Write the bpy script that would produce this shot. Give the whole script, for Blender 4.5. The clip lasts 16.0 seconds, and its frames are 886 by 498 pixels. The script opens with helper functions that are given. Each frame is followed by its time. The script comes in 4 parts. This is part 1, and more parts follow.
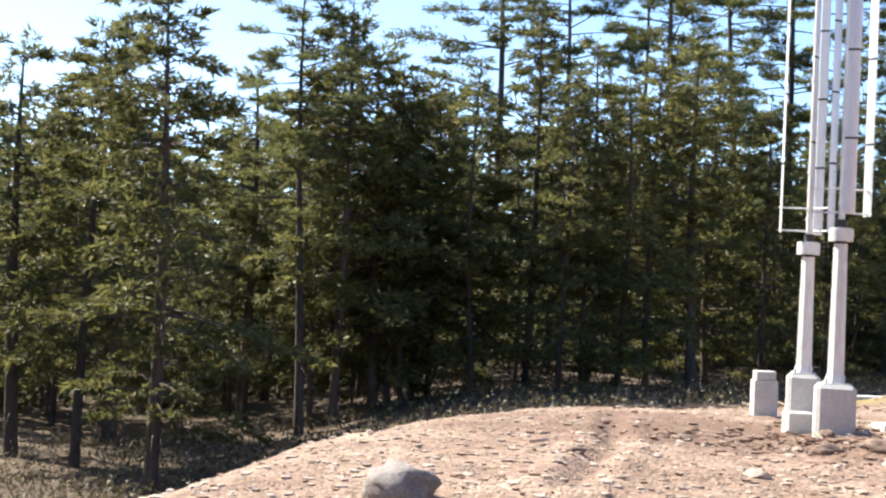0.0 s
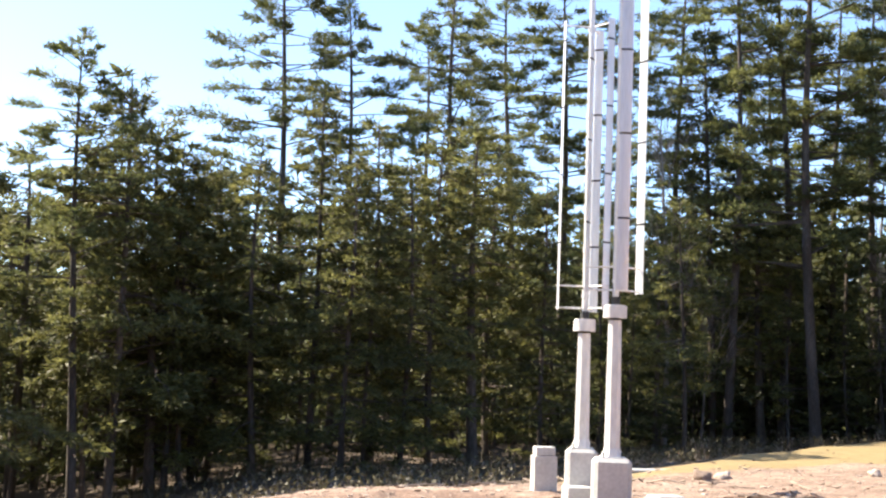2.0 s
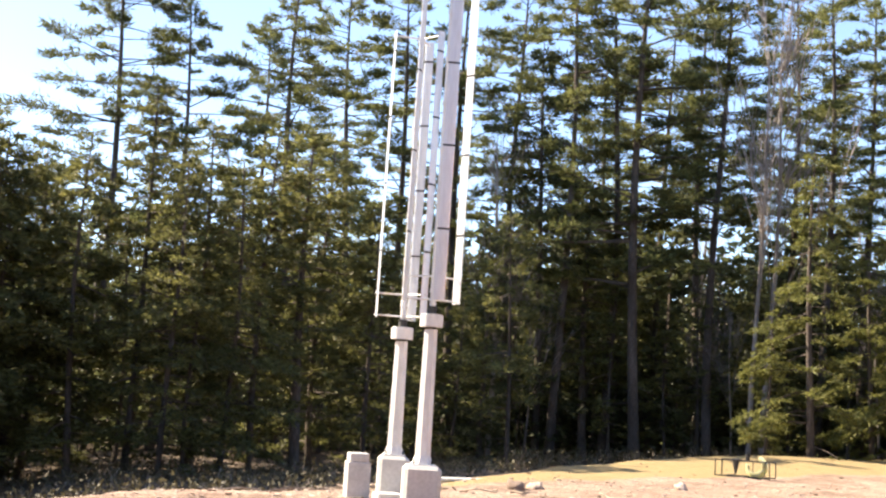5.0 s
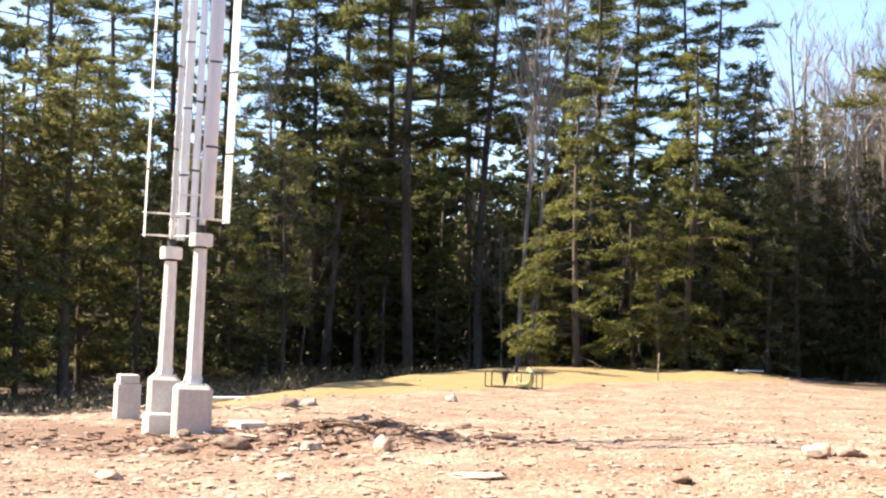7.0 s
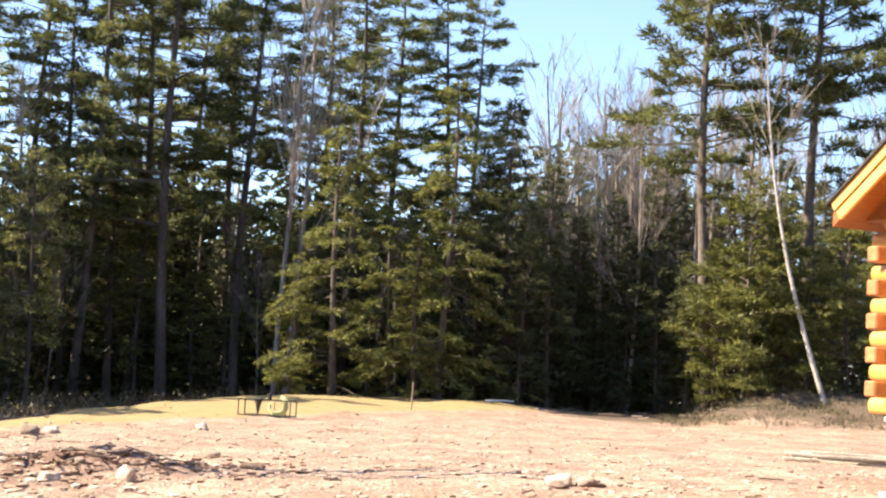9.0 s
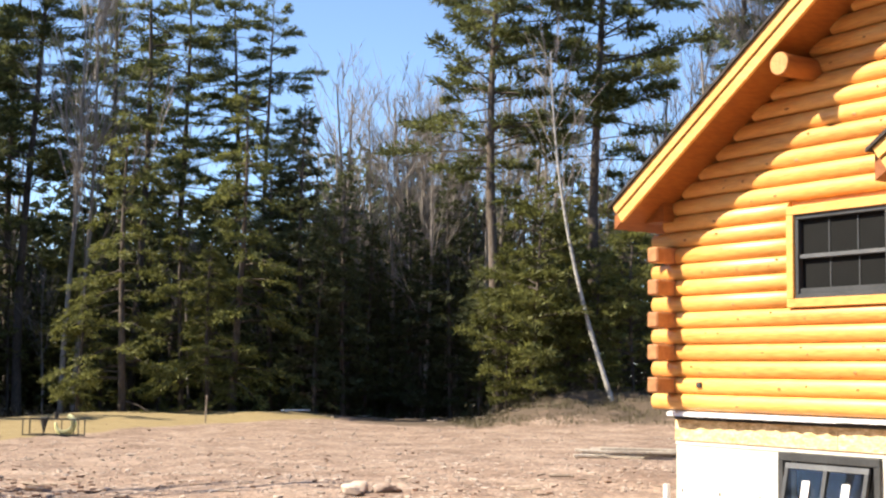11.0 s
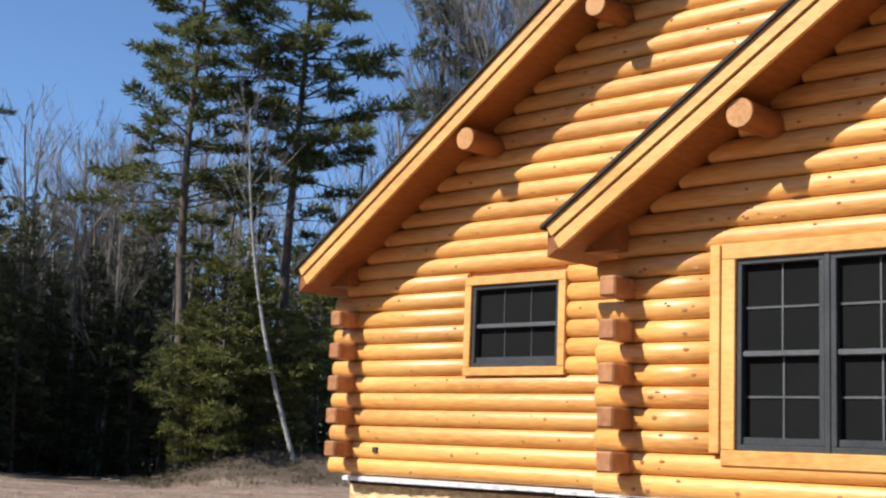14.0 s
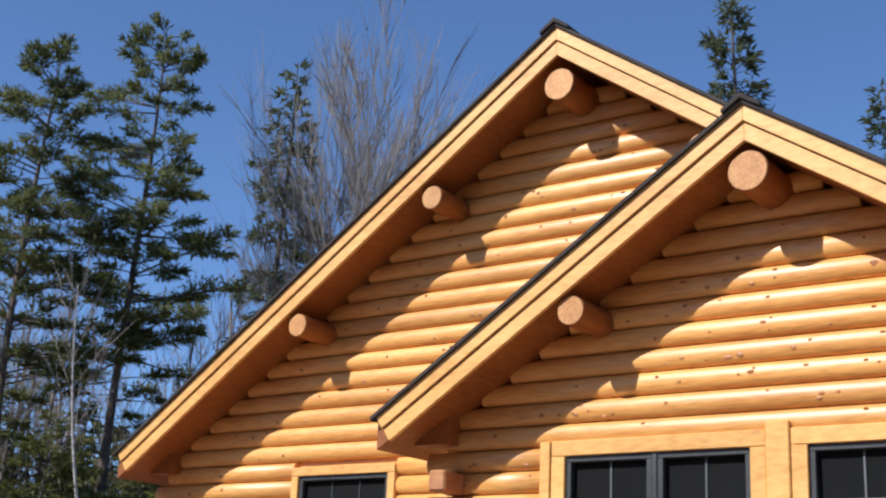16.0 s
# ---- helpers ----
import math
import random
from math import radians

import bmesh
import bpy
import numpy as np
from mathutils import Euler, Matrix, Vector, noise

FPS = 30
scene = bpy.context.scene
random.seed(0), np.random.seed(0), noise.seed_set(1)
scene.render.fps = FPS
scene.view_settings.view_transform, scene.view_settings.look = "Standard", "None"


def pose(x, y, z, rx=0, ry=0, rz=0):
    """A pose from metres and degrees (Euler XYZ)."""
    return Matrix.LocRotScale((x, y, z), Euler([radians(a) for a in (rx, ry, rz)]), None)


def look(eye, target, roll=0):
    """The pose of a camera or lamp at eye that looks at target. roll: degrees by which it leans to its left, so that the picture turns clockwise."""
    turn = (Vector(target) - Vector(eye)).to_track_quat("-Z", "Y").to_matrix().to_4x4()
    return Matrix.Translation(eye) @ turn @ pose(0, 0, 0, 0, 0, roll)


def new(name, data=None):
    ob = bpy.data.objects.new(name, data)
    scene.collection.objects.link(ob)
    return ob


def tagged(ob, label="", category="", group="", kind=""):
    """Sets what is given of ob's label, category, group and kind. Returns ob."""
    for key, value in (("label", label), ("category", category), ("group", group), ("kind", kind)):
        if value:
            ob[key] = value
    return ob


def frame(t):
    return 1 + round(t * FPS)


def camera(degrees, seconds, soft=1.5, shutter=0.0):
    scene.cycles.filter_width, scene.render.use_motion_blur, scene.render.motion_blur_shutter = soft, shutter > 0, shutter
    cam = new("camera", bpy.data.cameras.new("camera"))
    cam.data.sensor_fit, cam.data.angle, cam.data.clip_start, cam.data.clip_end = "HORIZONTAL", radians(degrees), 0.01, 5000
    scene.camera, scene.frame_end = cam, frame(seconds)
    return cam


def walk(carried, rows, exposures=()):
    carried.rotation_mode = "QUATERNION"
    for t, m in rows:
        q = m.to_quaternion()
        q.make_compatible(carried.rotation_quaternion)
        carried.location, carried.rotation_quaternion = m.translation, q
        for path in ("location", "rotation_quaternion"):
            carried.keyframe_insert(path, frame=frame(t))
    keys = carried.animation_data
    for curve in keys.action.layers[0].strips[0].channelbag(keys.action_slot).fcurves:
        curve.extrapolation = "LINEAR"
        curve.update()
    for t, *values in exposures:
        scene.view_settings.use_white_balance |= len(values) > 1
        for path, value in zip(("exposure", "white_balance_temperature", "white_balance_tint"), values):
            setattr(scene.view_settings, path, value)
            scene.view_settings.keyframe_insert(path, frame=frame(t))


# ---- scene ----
FOV, EYE = 36.9, 1.6
cam = camera(FOV, 16.0, soft=2.3)
# seconds, sway x y z in metres, turn x y z in degrees
ROWS = [
    (0, -0.294, 0.070, 0.006, 91.92, -2.33, 11.41),
    (0.5, -0.302, 0.083, -0.002, 92.74, -1.90, 8.69),
    (1, -0.304, 0.106, -0.014, 93.97, -2.24, 6.15),
    (1.5, -0.304, 0.120, -0.010, 94.90, -1.98, 3.72),
    (2, -0.308, 0.141, -0.015, 95.70, -1.58, 2.05),
    (2.5, -0.308, 0.153, -0.011, 96.59, -1.69, 0.49),
    (3, -0.306, 0.155, -0.012, 97.67, -1.57, -0.75),
    (3.2, -0.303, 0.152, -0.008, 97.94, -1.51, -1.02),
    (5.3, -0.029, 0.023, -0.044, 95.90, -3.32, -6.13),
    (5.5, -0.024, 0.003, -0.051, 95.57, -3.26, -6.94),
    (6, -0.012, -0.036, -0.027, 94.50, -3.11, -9.54),
    (6.5, 0.005, -0.050, -0.027, 93.88, -2.13, -12.39),
    (7, 0.020, -0.057, -0.040, 93.27, -2.05, -14.58),
    (7.5, 0.035, -0.059, -0.022, 93.70, -2.00, -17.19),
    (8, 0.053, -0.056, -0.014, 94.27, -2.24, -20.01),
    (8.5, 0.074, -0.040, -0.014, 95.04, -3.04, -22.45),
    (9, 0.096, -0.041, -0.011, 94.89, -2.94, -24.97),
    (9.5, 0.099, -0.032, -0.006, 94.84, -2.27, -26.78),
    (10, 0.122, -0.034, -0.013, 95.11, -1.74, -28.86),
    (10.2, 0.124, -0.038, -0.020, 95.11, -1.60, -29.95),
    (12.3, 0.113, -0.061, 0.010, 96.17, -0.87, -37.42),
    (12.5, 0.109, -0.066, 0.010, 96.06, -1.11, -37.85),
    (13, 0.139, -0.092, 0.001, 95.84, -1.45, -40.22),
    (13.5, 0.189, -0.089, 0.003, 95.94, -1.97, -42.86),
    (14, 0.227, -0.087, 0.025, 98.43, -2.20, -47.10),
    (14.5, 0.240, -0.063, 0.056, 101.78, -2.60, -49.01),
    (15, 0.255, -0.046, 0.080, 104.94, -2.45, -50.56),
    (15.5, 0.280, -0.037, 0.090, 106.25, -2.21, -52.54),
    (16, 0.309, -0.018, 0.096, 106.69, -2.51, -54.54),
]
EXPOSURES = [(0.0, 1.52, 6900, 9), (3.0, 1.84, 7500, 12), (6.0, 1.82, 7900, 13), (8.5, 1.88, 7800, 12), (9.5, 1.78, 7700, 12), (10.2, 1.6, 7500, 11), (12.3, 0.72, 6700, 8), (13.0, 0.58, 6500, 8), (14.0, 0.40, 6200, 8), (16.0, 0.29, 5900, 10)]
walk(cam, [(t, pose(x, y, EYE + z, a, b, c)) for t, x, y, z, a, b, c in ROWS], EXPOSURES)

# ---- world and sun ----
SUN_AZ, SUN_EL = 65.0, 42.5          # degrees to the left of +y, above the horizon
world = bpy.data.worlds.new("world")
scene.world = world
world.use_nodes = True
wn = world.node_tree.nodes
sky = wn.new("ShaderNodeTexSky")
sky.sky_type, sky.sun_disc = "NISHITA", False
sky.sun_elevation, sky.sun_rotation = radians(SUN_EL), radians(-SUN_AZ)
sky.air_density, sky.dust_density, sky.ozone_density = 1.0, 2.7, 5.2
sky.altitude = 2500
wn["Background"].inputs["Strength"].default_value = 0.128
world.node_tree.links.new(sky.outputs[0], wn["Background"].inputs[0])
sun_dir = Vector((-math.sin(radians(SUN_AZ)) * math.cos(radians(SUN_EL)), math.cos(radians(SUN_AZ)) * math.cos(radians(SUN_EL)), math.sin(radians(SUN_EL))))
sun = new("sun", bpy.data.lights.new("sun", "SUN"))
sun.data.energy, sun.data.angle, sun.data.color = 5.0, radians(0.53), (1.0, 0.93, 0.82)
sun.matrix_basis = look(sun_dir * 60, (0, 0, 0))


# ---- materials ----
def material(name, dark, mid, light, scale=3.0, fine=30.0, rough=0.8, bump=0.3, stretch=(1, 1, 1), depth=0.02, metal=0.0, vary=0.0, island=0.0, coords="pos", spec=0.5):
    """A surface with a coarse and a fine noise over three tones, and fine relief."""
    m = bpy.data.materials.new(name)
    m.use_nodes = True
    n, l = m.node_tree.nodes, m.node_tree.links
    b = n["Principled BSDF"]
    if coords == "pos":
        src = n.new("ShaderNodeNewGeometry").outputs["Position"]
    else:
        src = n.new("ShaderNodeTexCoord").outputs["Object"]
    mp = n.new("ShaderNodeMapping")
    mp.inputs["Scale"].default_value = stretch
    l.new(src, mp.inputs["Vector"])
    big, small = n.new("ShaderNodeTexNoise"), n.new("ShaderNodeTexNoise")
    for tex, s, d in ((big, scale, 4), (small, fine, 3)):
        tex.inputs["Scale"].default_value, tex.inputs["Detail"].default_value = s, d
        l.new(mp.outputs[0], tex.inputs["Vector"])
    mix = n.new("ShaderNodeMath")
    mix.operation = "MULTIPLY_ADD"
    mix.inputs[1].default_value = 0.5
    half = n.new("ShaderNodeMath")
    half.operation = "MULTIPLY"
    half.inputs[1].default_value = 0.5
    l.new(small.outputs["Fac"], half.inputs[0])
    l.new(big.outputs["Fac"], mix.inputs[0])
    l.new(half.outputs[0], mix.inputs[2])
    ramp = n.new("ShaderNodeValToRGB")
    e = ramp.color_ramp.elements
    e[0].position, e[0].color = 0.34, (*dark, 1)
    e[1].position, e[1].color = 0.66, (*light, 1)
    k = e.new(0.5)
    k.color = (*mid, 1)
    l.new(mix.outputs[0], ramp.inputs[0])
    colour = ramp.outputs[0]
    for amount, node, sock in ((vary, "ShaderNodeObjectInfo", "Random"), (island, "ShaderNodeNewGeometry", "Random Per Island")):
        if amount:
            hsv = n.new("ShaderNodeHueSaturation")
            rng = n.new("ShaderNodeMapRange")
            rng.inputs["To Min"].default_value, rng.inputs["To Max"].default_value = 1 - amount, 1 + amount
            l.new(n.new(node).outputs[sock], rng.inputs["Value"])
            l.new(rng.outputs[0], hsv.inputs["Value"])
            l.new(colour, hsv.inputs["Color"])
            colour = hsv.outputs[0]
    l.new(colour, b.inputs["Base Color"])
    b.inputs["Roughness"].default_value, b.inputs["Metallic"].default_value = rough, metal
    b.inputs["Specular IOR Level"].default_value = spec
    if bump:
        bm_ = n.new("ShaderNodeBump")
        bm_.inputs["Strength"].default_value, bm_.inputs["Distance"].default_value = bump, depth
        l.new(mix.outputs[0], bm_.inputs["Height"])
        l.new(bm_.outputs[0], b.inputs["Normal"])
    return m


def leafy(name, dark, mid, light, through_light=0.25):
    """Needles: varied clump by clump, a little light passing through."""
    m = material(name, dark, mid, light, 0.5, 6.0, 0.6, 0, island=0.45, vary=0.18, spec=0.35)
    n, l = m.node_tree.nodes, m.node_tree.links
    b = n["Principled BSDF"]
    colour = b.inputs["Base Color"].links[0].from_socket
    tr, mx = n.new("ShaderNodeBsdfTranslucent"), n.new("ShaderNodeMixShader")
    mx.inputs[0].default_value = through_light
    l.new(colour, tr.inputs["Color"])
    l.new(b.outputs[0], mx.inputs[1])
    l.new(tr.outputs[0], mx.inputs[2])
    l.new(mx.outputs[0], n["Material Output"].inputs["Surface"])
    return m


def glass_material(name, tint=(0.9, 0.95, 0.95)):
    m = bpy.data.materials.new(name)
    m.use_nodes = True
    b = m.node_tree.nodes["Principled BSDF"]
    b.inputs["Base Color"].default_value = (*tint, 1)
    b.inputs["Transmission Weight"].default_value, b.inputs["Roughness"].default_value, b.inputs["IOR"].default_value = 1.0, 0.02, 1.45
    return m


M_LOG = material("amber_stained_log", (0.55, 0.225, 0.048), (0.74, 0.352, 0.085), (0.84, 0.46, 0.13), 1.2, 16, 0.45, 0.12, (3, 0.35, 3), 0.01, vary=0.12, spec=0.8)
M_SAWN = material("pale_sawn_end", (0.432, 0.187, 0.056), (0.558, 0.265, 0.087), (0.648, 0.343, 0.124), 5, 40, 0.6, 0.2, vary=0.12)
M_LOGEND = material("cut_log_end", (0.28, 0.11, 0.04), (0.38, 0.16, 0.062), (0.47, 0.22, 0.09), 3, 14, 0.6, 0.1, vary=0.12)
M_TRIM = material("honey_pine_board", (0.60, 0.29, 0.075), (0.75, 0.40, 0.115), (0.84, 0.49, 0.16), 1.0, 14, 0.45, 0.1, (2, 0.6, 2), 0.006, vary=0.08)
# Stained wood, its colour darkened for the shade under the rakes.
M_SHADED_WOOD = material("stained_wood_with_shade", (0.21, 0.06, 0.012), (0.28, 0.09, 0.018), (0.35, 0.125, 0.027), 1.0, 14, 0.55, 0.1, (0.5, 2, 2), 0.006)
M_KNOT = material("wood_knot", (0.24, 0.085, 0.018), (0.36, 0.13, 0.028), (0.46, 0.19, 0.045), 20, 80, 0.5, 0.1)
M_SHINGLE = material("dark_asphalt_shingle", (0.02, 0.016, 0.014), (0.04, 0.032, 0.028), (0.07, 0.055, 0.05), 6, 90, 0.9, 0.5)
M_CONCRETE = material("pale_concrete", (0.54, 0.52, 0.45), (0.66, 0.64, 0.56), (0.76, 0.74, 0.66), 0.9, 5, 0.85, 0.08)
M_PIER = material("grey_concrete", (0.44, 0.435, 0.42), (0.52, 0.515, 0.50), (0.60, 0.595, 0.575), 3, 22, 0.9, 0.2)
M_OSB = material("oriented_strand_board", (0.40, 0.25, 0.10), (0.70, 0.51, 0.26), (0.90, 0.74, 0.46), 14, 42, 0.75, 0.3, (1, 0.55, 1.5))
M_FLASH = material("crinkled_white_flashing", (0.55, 0.56, 0.57), (0.75, 0.76, 0.77), (0.88, 0.88, 0.88), 4, 12, 0.35, 0.7, depth=0.05)
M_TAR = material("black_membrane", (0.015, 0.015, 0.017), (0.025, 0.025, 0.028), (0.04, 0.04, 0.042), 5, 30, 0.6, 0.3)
M_FRAME = material("dark_bronze_window_frame", (0.03, 0.032, 0.034), (0.045, 0.048, 0.05), (0.06, 0.062, 0.065), 3, 30, 0.45, 0.05)
M_MUNTIN = material("grey_grille_bar", (0.08, 0.085, 0.09), (0.11, 0.115, 0.12), (0.15, 0.155, 0.16), 3, 30, 0.4, 0.05)
M_GLASS = glass_material("window_glass")
# Near-black colour stands for rooms that little light reaches.
M_INSIDE = material("dim_interior_shade", (0.010, 0.010, 0.012), (0.016, 0.016, 0.018), (0.022, 0.022, 0.025), 1, 8, 0.9, 0.1)
M_STICKER = material("white_paper_label", (0.78, 0.78, 0.76), (0.82, 0.82, 0.80), (0.86, 0.86, 0.85), 5, 30, 0.7, 0)
M_STEEL = material("galvanised_white_steel", (0.58, 0.58, 0.56), (0.70, 0.70, 0.68), (0.80, 0.80, 0.78), 2, 20, 0.45, 0.05, (1, 1, 0.3))
M_BLADE = material("brushed_aluminium_blade", (0.62, 0.65, 0.68), (0.74, 0.77, 0.80), (0.84, 0.86, 0.88), 1.0, 12, 0.35, 0.03, (6, 6, 0.4), metal=0.25)
M_DARK = material("dark_rubber", (0.015, 0.015, 0.015), (0.03, 0.03, 0.03), (0.05, 0.05, 0.05), 5, 30, 0.7, 0.1)
M_STONE = material("tan_field_stone", (0.30, 0.235, 0.185), (0.42, 0.34, 0.28), (0.56, 0.48, 0.41), 6, 40, 0.9, 0.5, vary=0.2, island=0.3)
M_BOARD = material("weathered_board", (0.28, 0.24, 0.20), (0.42, 0.37, 0.31), (0.56, 0.51, 0.44), 2, 20, 0.85, 0.3, (1, 1, 1), vary=0.25)
M_BOULDER = material("grey_boulder", (0.15, 0.135, 0.125), (0.23, 0.21, 0.195), (0.32, 0.295, 0.275), 3, 30, 0.92, 0.6, vary=0.2)
M_SUNKROCK = material("brown_sunken_rock", (0.13, 0.09, 0.07), (0.20, 0.145, 0.115), (0.28, 0.21, 0.17), 5, 40, 0.92, 0.5, vary=0.2)
# Insect screen, blackened to carry the darkness of the room behind.
M_SCREEN = material("screen_with_room_dark", (0.0055, 0.006, 0.006), (0.007, 0.0075, 0.0075), (0.009, 0.0095, 0.0095), 2, 60, 0.9, 0.05, spec=0.2)
M_SOIL = material("dark_turned_soil", (0.14, 0.085, 0.06), (0.22, 0.14, 0.10), (0.32, 0.215, 0.155), 2.5, 18, 0.95, 0.8, depth=0.05)
M_BARK = material("dark_conifer_bark", (0.045, 0.034, 0.028), (0.085, 0.066, 0.053), (0.15, 0.12, 0.10), 2.0, 22, 0.95, 0.7, (1, 1, 0.25), 0.03, vary=0.25)
M_GREYBARK = material("grey_hardwood_bark", (0.14, 0.118, 0.102), (0.22, 0.19, 0.168), (0.32, 0.285, 0.25), 2.0, 22, 0.95, 0.5, (1, 1, 0.3), 0.02, vary=0.25)
M_BIRCH = material("pale_birch_bark", (0.16, 0.145, 0.13), (0.36, 0.34, 0.31), (0.50, 0.48, 0.45), 2.5, 14, 0.8, 0.3, (1, 1, 2.5), 0.01)
M_PINE = leafy("white_pine_needles", (0.082, 0.092, 0.034), (0.125, 0.137, 0.05), (0.182, 0.19, 0.072), 0.5)
M_HEMLOCK = leafy("hemlock_needles", (0.086, 0.09, 0.034), (0.133, 0.136, 0.048), (0.195, 0.19, 0.068), 0.5)
M_YOUNG_SUNLIT = leafy("young_pine_and_sunlit_needles", (0.095, 0.104, 0.034), (0.15, 0.158, 0.047), (0.225, 0.225, 0.07), 0.45)
M_SPRUCE = leafy("dark_spruce_needles", (0.06, 0.07, 0.034), (0.092, 0.105, 0.048), (0.13, 0.142, 0.062), 0.45)
M_BRUSH = leafy("dry_brush", (0.050, 0.043, 0.025), (0.093, 0.081, 0.043), (0.149, 0.130, 0.074))
M_LITTER = material("dead_branch_wood", (0.16, 0.12, 0.09), (0.28, 0.22, 0.17), (0.44, 0.37, 0.30), 4, 30, 0.9, 0.3, island=0.3)


def ground_material():
    """Pinkish stony fill, a straw-coloured seeded strip and brown forest litter, with ragged borders."""
    m = material("ground_soil", (0.145, 0.090, 0.063), (0.255, 0.175, 0.128), (0.38, 0.285, 0.22), 0.9, 26.0, 0.95, 0.9, depth=0.05)
    n, l = m.node_tree.nodes, m.node_tree.links
    b = n["Principled BSDF"]
    base = b.inputs["Base Color"].links[0].from_socket
    at = n.new("ShaderNodeAttribute")
    at.attribute_name = "zone"
    sep = n.new("ShaderNodeSeparateColor")
    l.new(at.outputs["Color"], sep.inputs[0])
    pos = n.new("ShaderNodeNewGeometry").outputs["Position"]
    # packed stones: cells of two sizes, each of its own tone, raised in the middle
    warp = n.new("ShaderNodeTexNoise")
    warp.inputs["Scale"].default_value = 5.0
    l.new(pos, warp.inputs["Vector"])
    bent = n.new("ShaderNodeVectorMath")
    bent.operation = "MULTIPLY_ADD"
    bent.inputs[1].default_value = (0.16, 0.16, 0.16)
    l.new(warp.outputs["Color"], bent.inputs[0])
    l.new(pos, bent.inputs[2])
    colour, relief = base, b.inputs["Normal"].links[0].from_node.inputs["Height"].links[0].from_socket
    for size, span, rise in ((11.0, 0.24, 0.35), (27.0, 0.24, 0.3)):
        cell = n.new("ShaderNodeTexVoronoi")
        cell.inputs["Scale"].default_value = size
        l.new(bent.outputs[0], cell.inputs["Vector"])
        grey = n.new("ShaderNodeSeparateColor")
        l.new(cell.outputs["Color"], grey.inputs[0])
        tone = n.new("ShaderNodeMapRange")
        tone.inputs["To Min"].default_value, tone.inputs["To Max"].default_value = 1 - span, 1 + span
        l.new(grey.outputs[0], tone.inputs["Value"])
        hsv = n.new("ShaderNodeHueSaturation")
        l.new(tone.outputs[0], hsv.inputs["Value"])
        l.new(colour, hsv.inputs["Color"])
        colour = hsv.outputs[0]
        dome = n.new("ShaderNodeMath")
        dome.operation = "MULTIPLY_ADD"
        dome.inputs[1].default_value = -rise
        l.new(cell.outputs["Distance"], dome.inputs[0])
        l.new(relief, dome.inputs[2])
        relief = dome.outputs[0]
    l.new(relief, b.inputs["Normal"].links[0].from_node.inputs["Height"])
    for i, (a, c, s) in enumerate((((0.20, 0.145, 0.062), (0.32, 0.24, 0.115), 2.2), ((0.05, 0.035, 0.022), (0.13, 0.09, 0.06), 1.6), ((0.085, 0.048, 0.034), (0.20, 0.122, 0.088), 3.0))):
        tex = n.new("ShaderNodeTexNoise")
        tex.inputs["Scale"].default_value, tex.inputs["Detail"].default_value = s, 6
        l.new(pos, tex.inputs["Vector"])
        tone = n.new("ShaderNodeMix")
        tone.data_type = "RGBA"
        tone.inputs[6].default_value, tone.inputs[7].default_value = (*a, 1), (*c, 1)
        l.new(tex.outputs["Fac"], tone.inputs[0])
        edge = n.new("ShaderNodeMath")
        edge.operation = "MULTIPLY_ADD"
        edge.inputs[1].default_value = 0.9
        l.new(tex.outputs["Fac"], edge.inputs[0])
        l.new(sep.outputs[i], edge.inputs[2])
        rng = n.new("ShaderNodeMapRange")
        rng.inputs["From Min"].default_value, rng.inputs["From Max"].default_value = 0.8, 1.1
        l.new(edge.outputs[0], rng.inputs["Value"])
        mx = n.new("ShaderNodeMix")
        mx.data_type = "RGBA"
        l.new(rng.outputs[0], mx.inputs[0])
        l.new(colour, mx.inputs[6])
        l.new(tone.outputs[2], mx.inputs[7])
        colour = mx.outputs[2]
    l.new(colour, b.inputs["Base Color"])
    return m


M_GROUND = ground_material()


# ---- building helpers ----
def mesh_of(name, verts, faces, mat=None, smooth=False):
    me = bpy.data.meshes.new(name)
    me.from_pydata(verts, [], faces)
    if mat:
        me.materials.append(mat)
    if smooth:
        me.polygons.foreach_set("use_smooth", [True] * len(me.polygons))
    me.update()
    return me


def part(name, bm, mat, parent=None, label="", smooth=False):
    """Links a bmesh (or a mesh) as one object under a thing or a part."""
    if isinstance(bm, bmesh.types.BMesh):
        me = bpy.data.meshes.new(name)
        bm.to_mesh(me)
        bm.free()
        me.materials.append(mat)
        if smooth:
            me.polygons.foreach_set("use_smooth", [True] * len(me.polygons))
    else:
        me = bm
    ob = new(name, me)
    if parent is not None:
        ob.parent = parent
    if label:
        ob["label"] = label
    return ob


def thing(name, m, label, category, group="", kind=""):
    ob = new(name)
    ob.empty_display_size = 0.2
    ob.matrix_basis = m
    return tagged(ob, label, category, group, kind)


def box(x0, x1, y0, y1, z0, z1, bevel=0.0, bm=None):
    bm = bm or bmesh.new()
    made = bmesh.ops.create_cube(bm, size=1)["verts"]
    for v in made:
        v.co = Vector((x0 + (v.co.x + 0.5) * (x1 - x0), y0 + (v.co.y + 0.5) * (y1 - y0), z0 + (v.co.z + 0.5) * (z1 - z0)))
    if bevel:
        edges = list({e for v in made for e in v.link_edges})
        bmesh.ops.bevel(bm, geom=edges, offset=bevel, segments=1, affect="EDGES")
    return bm


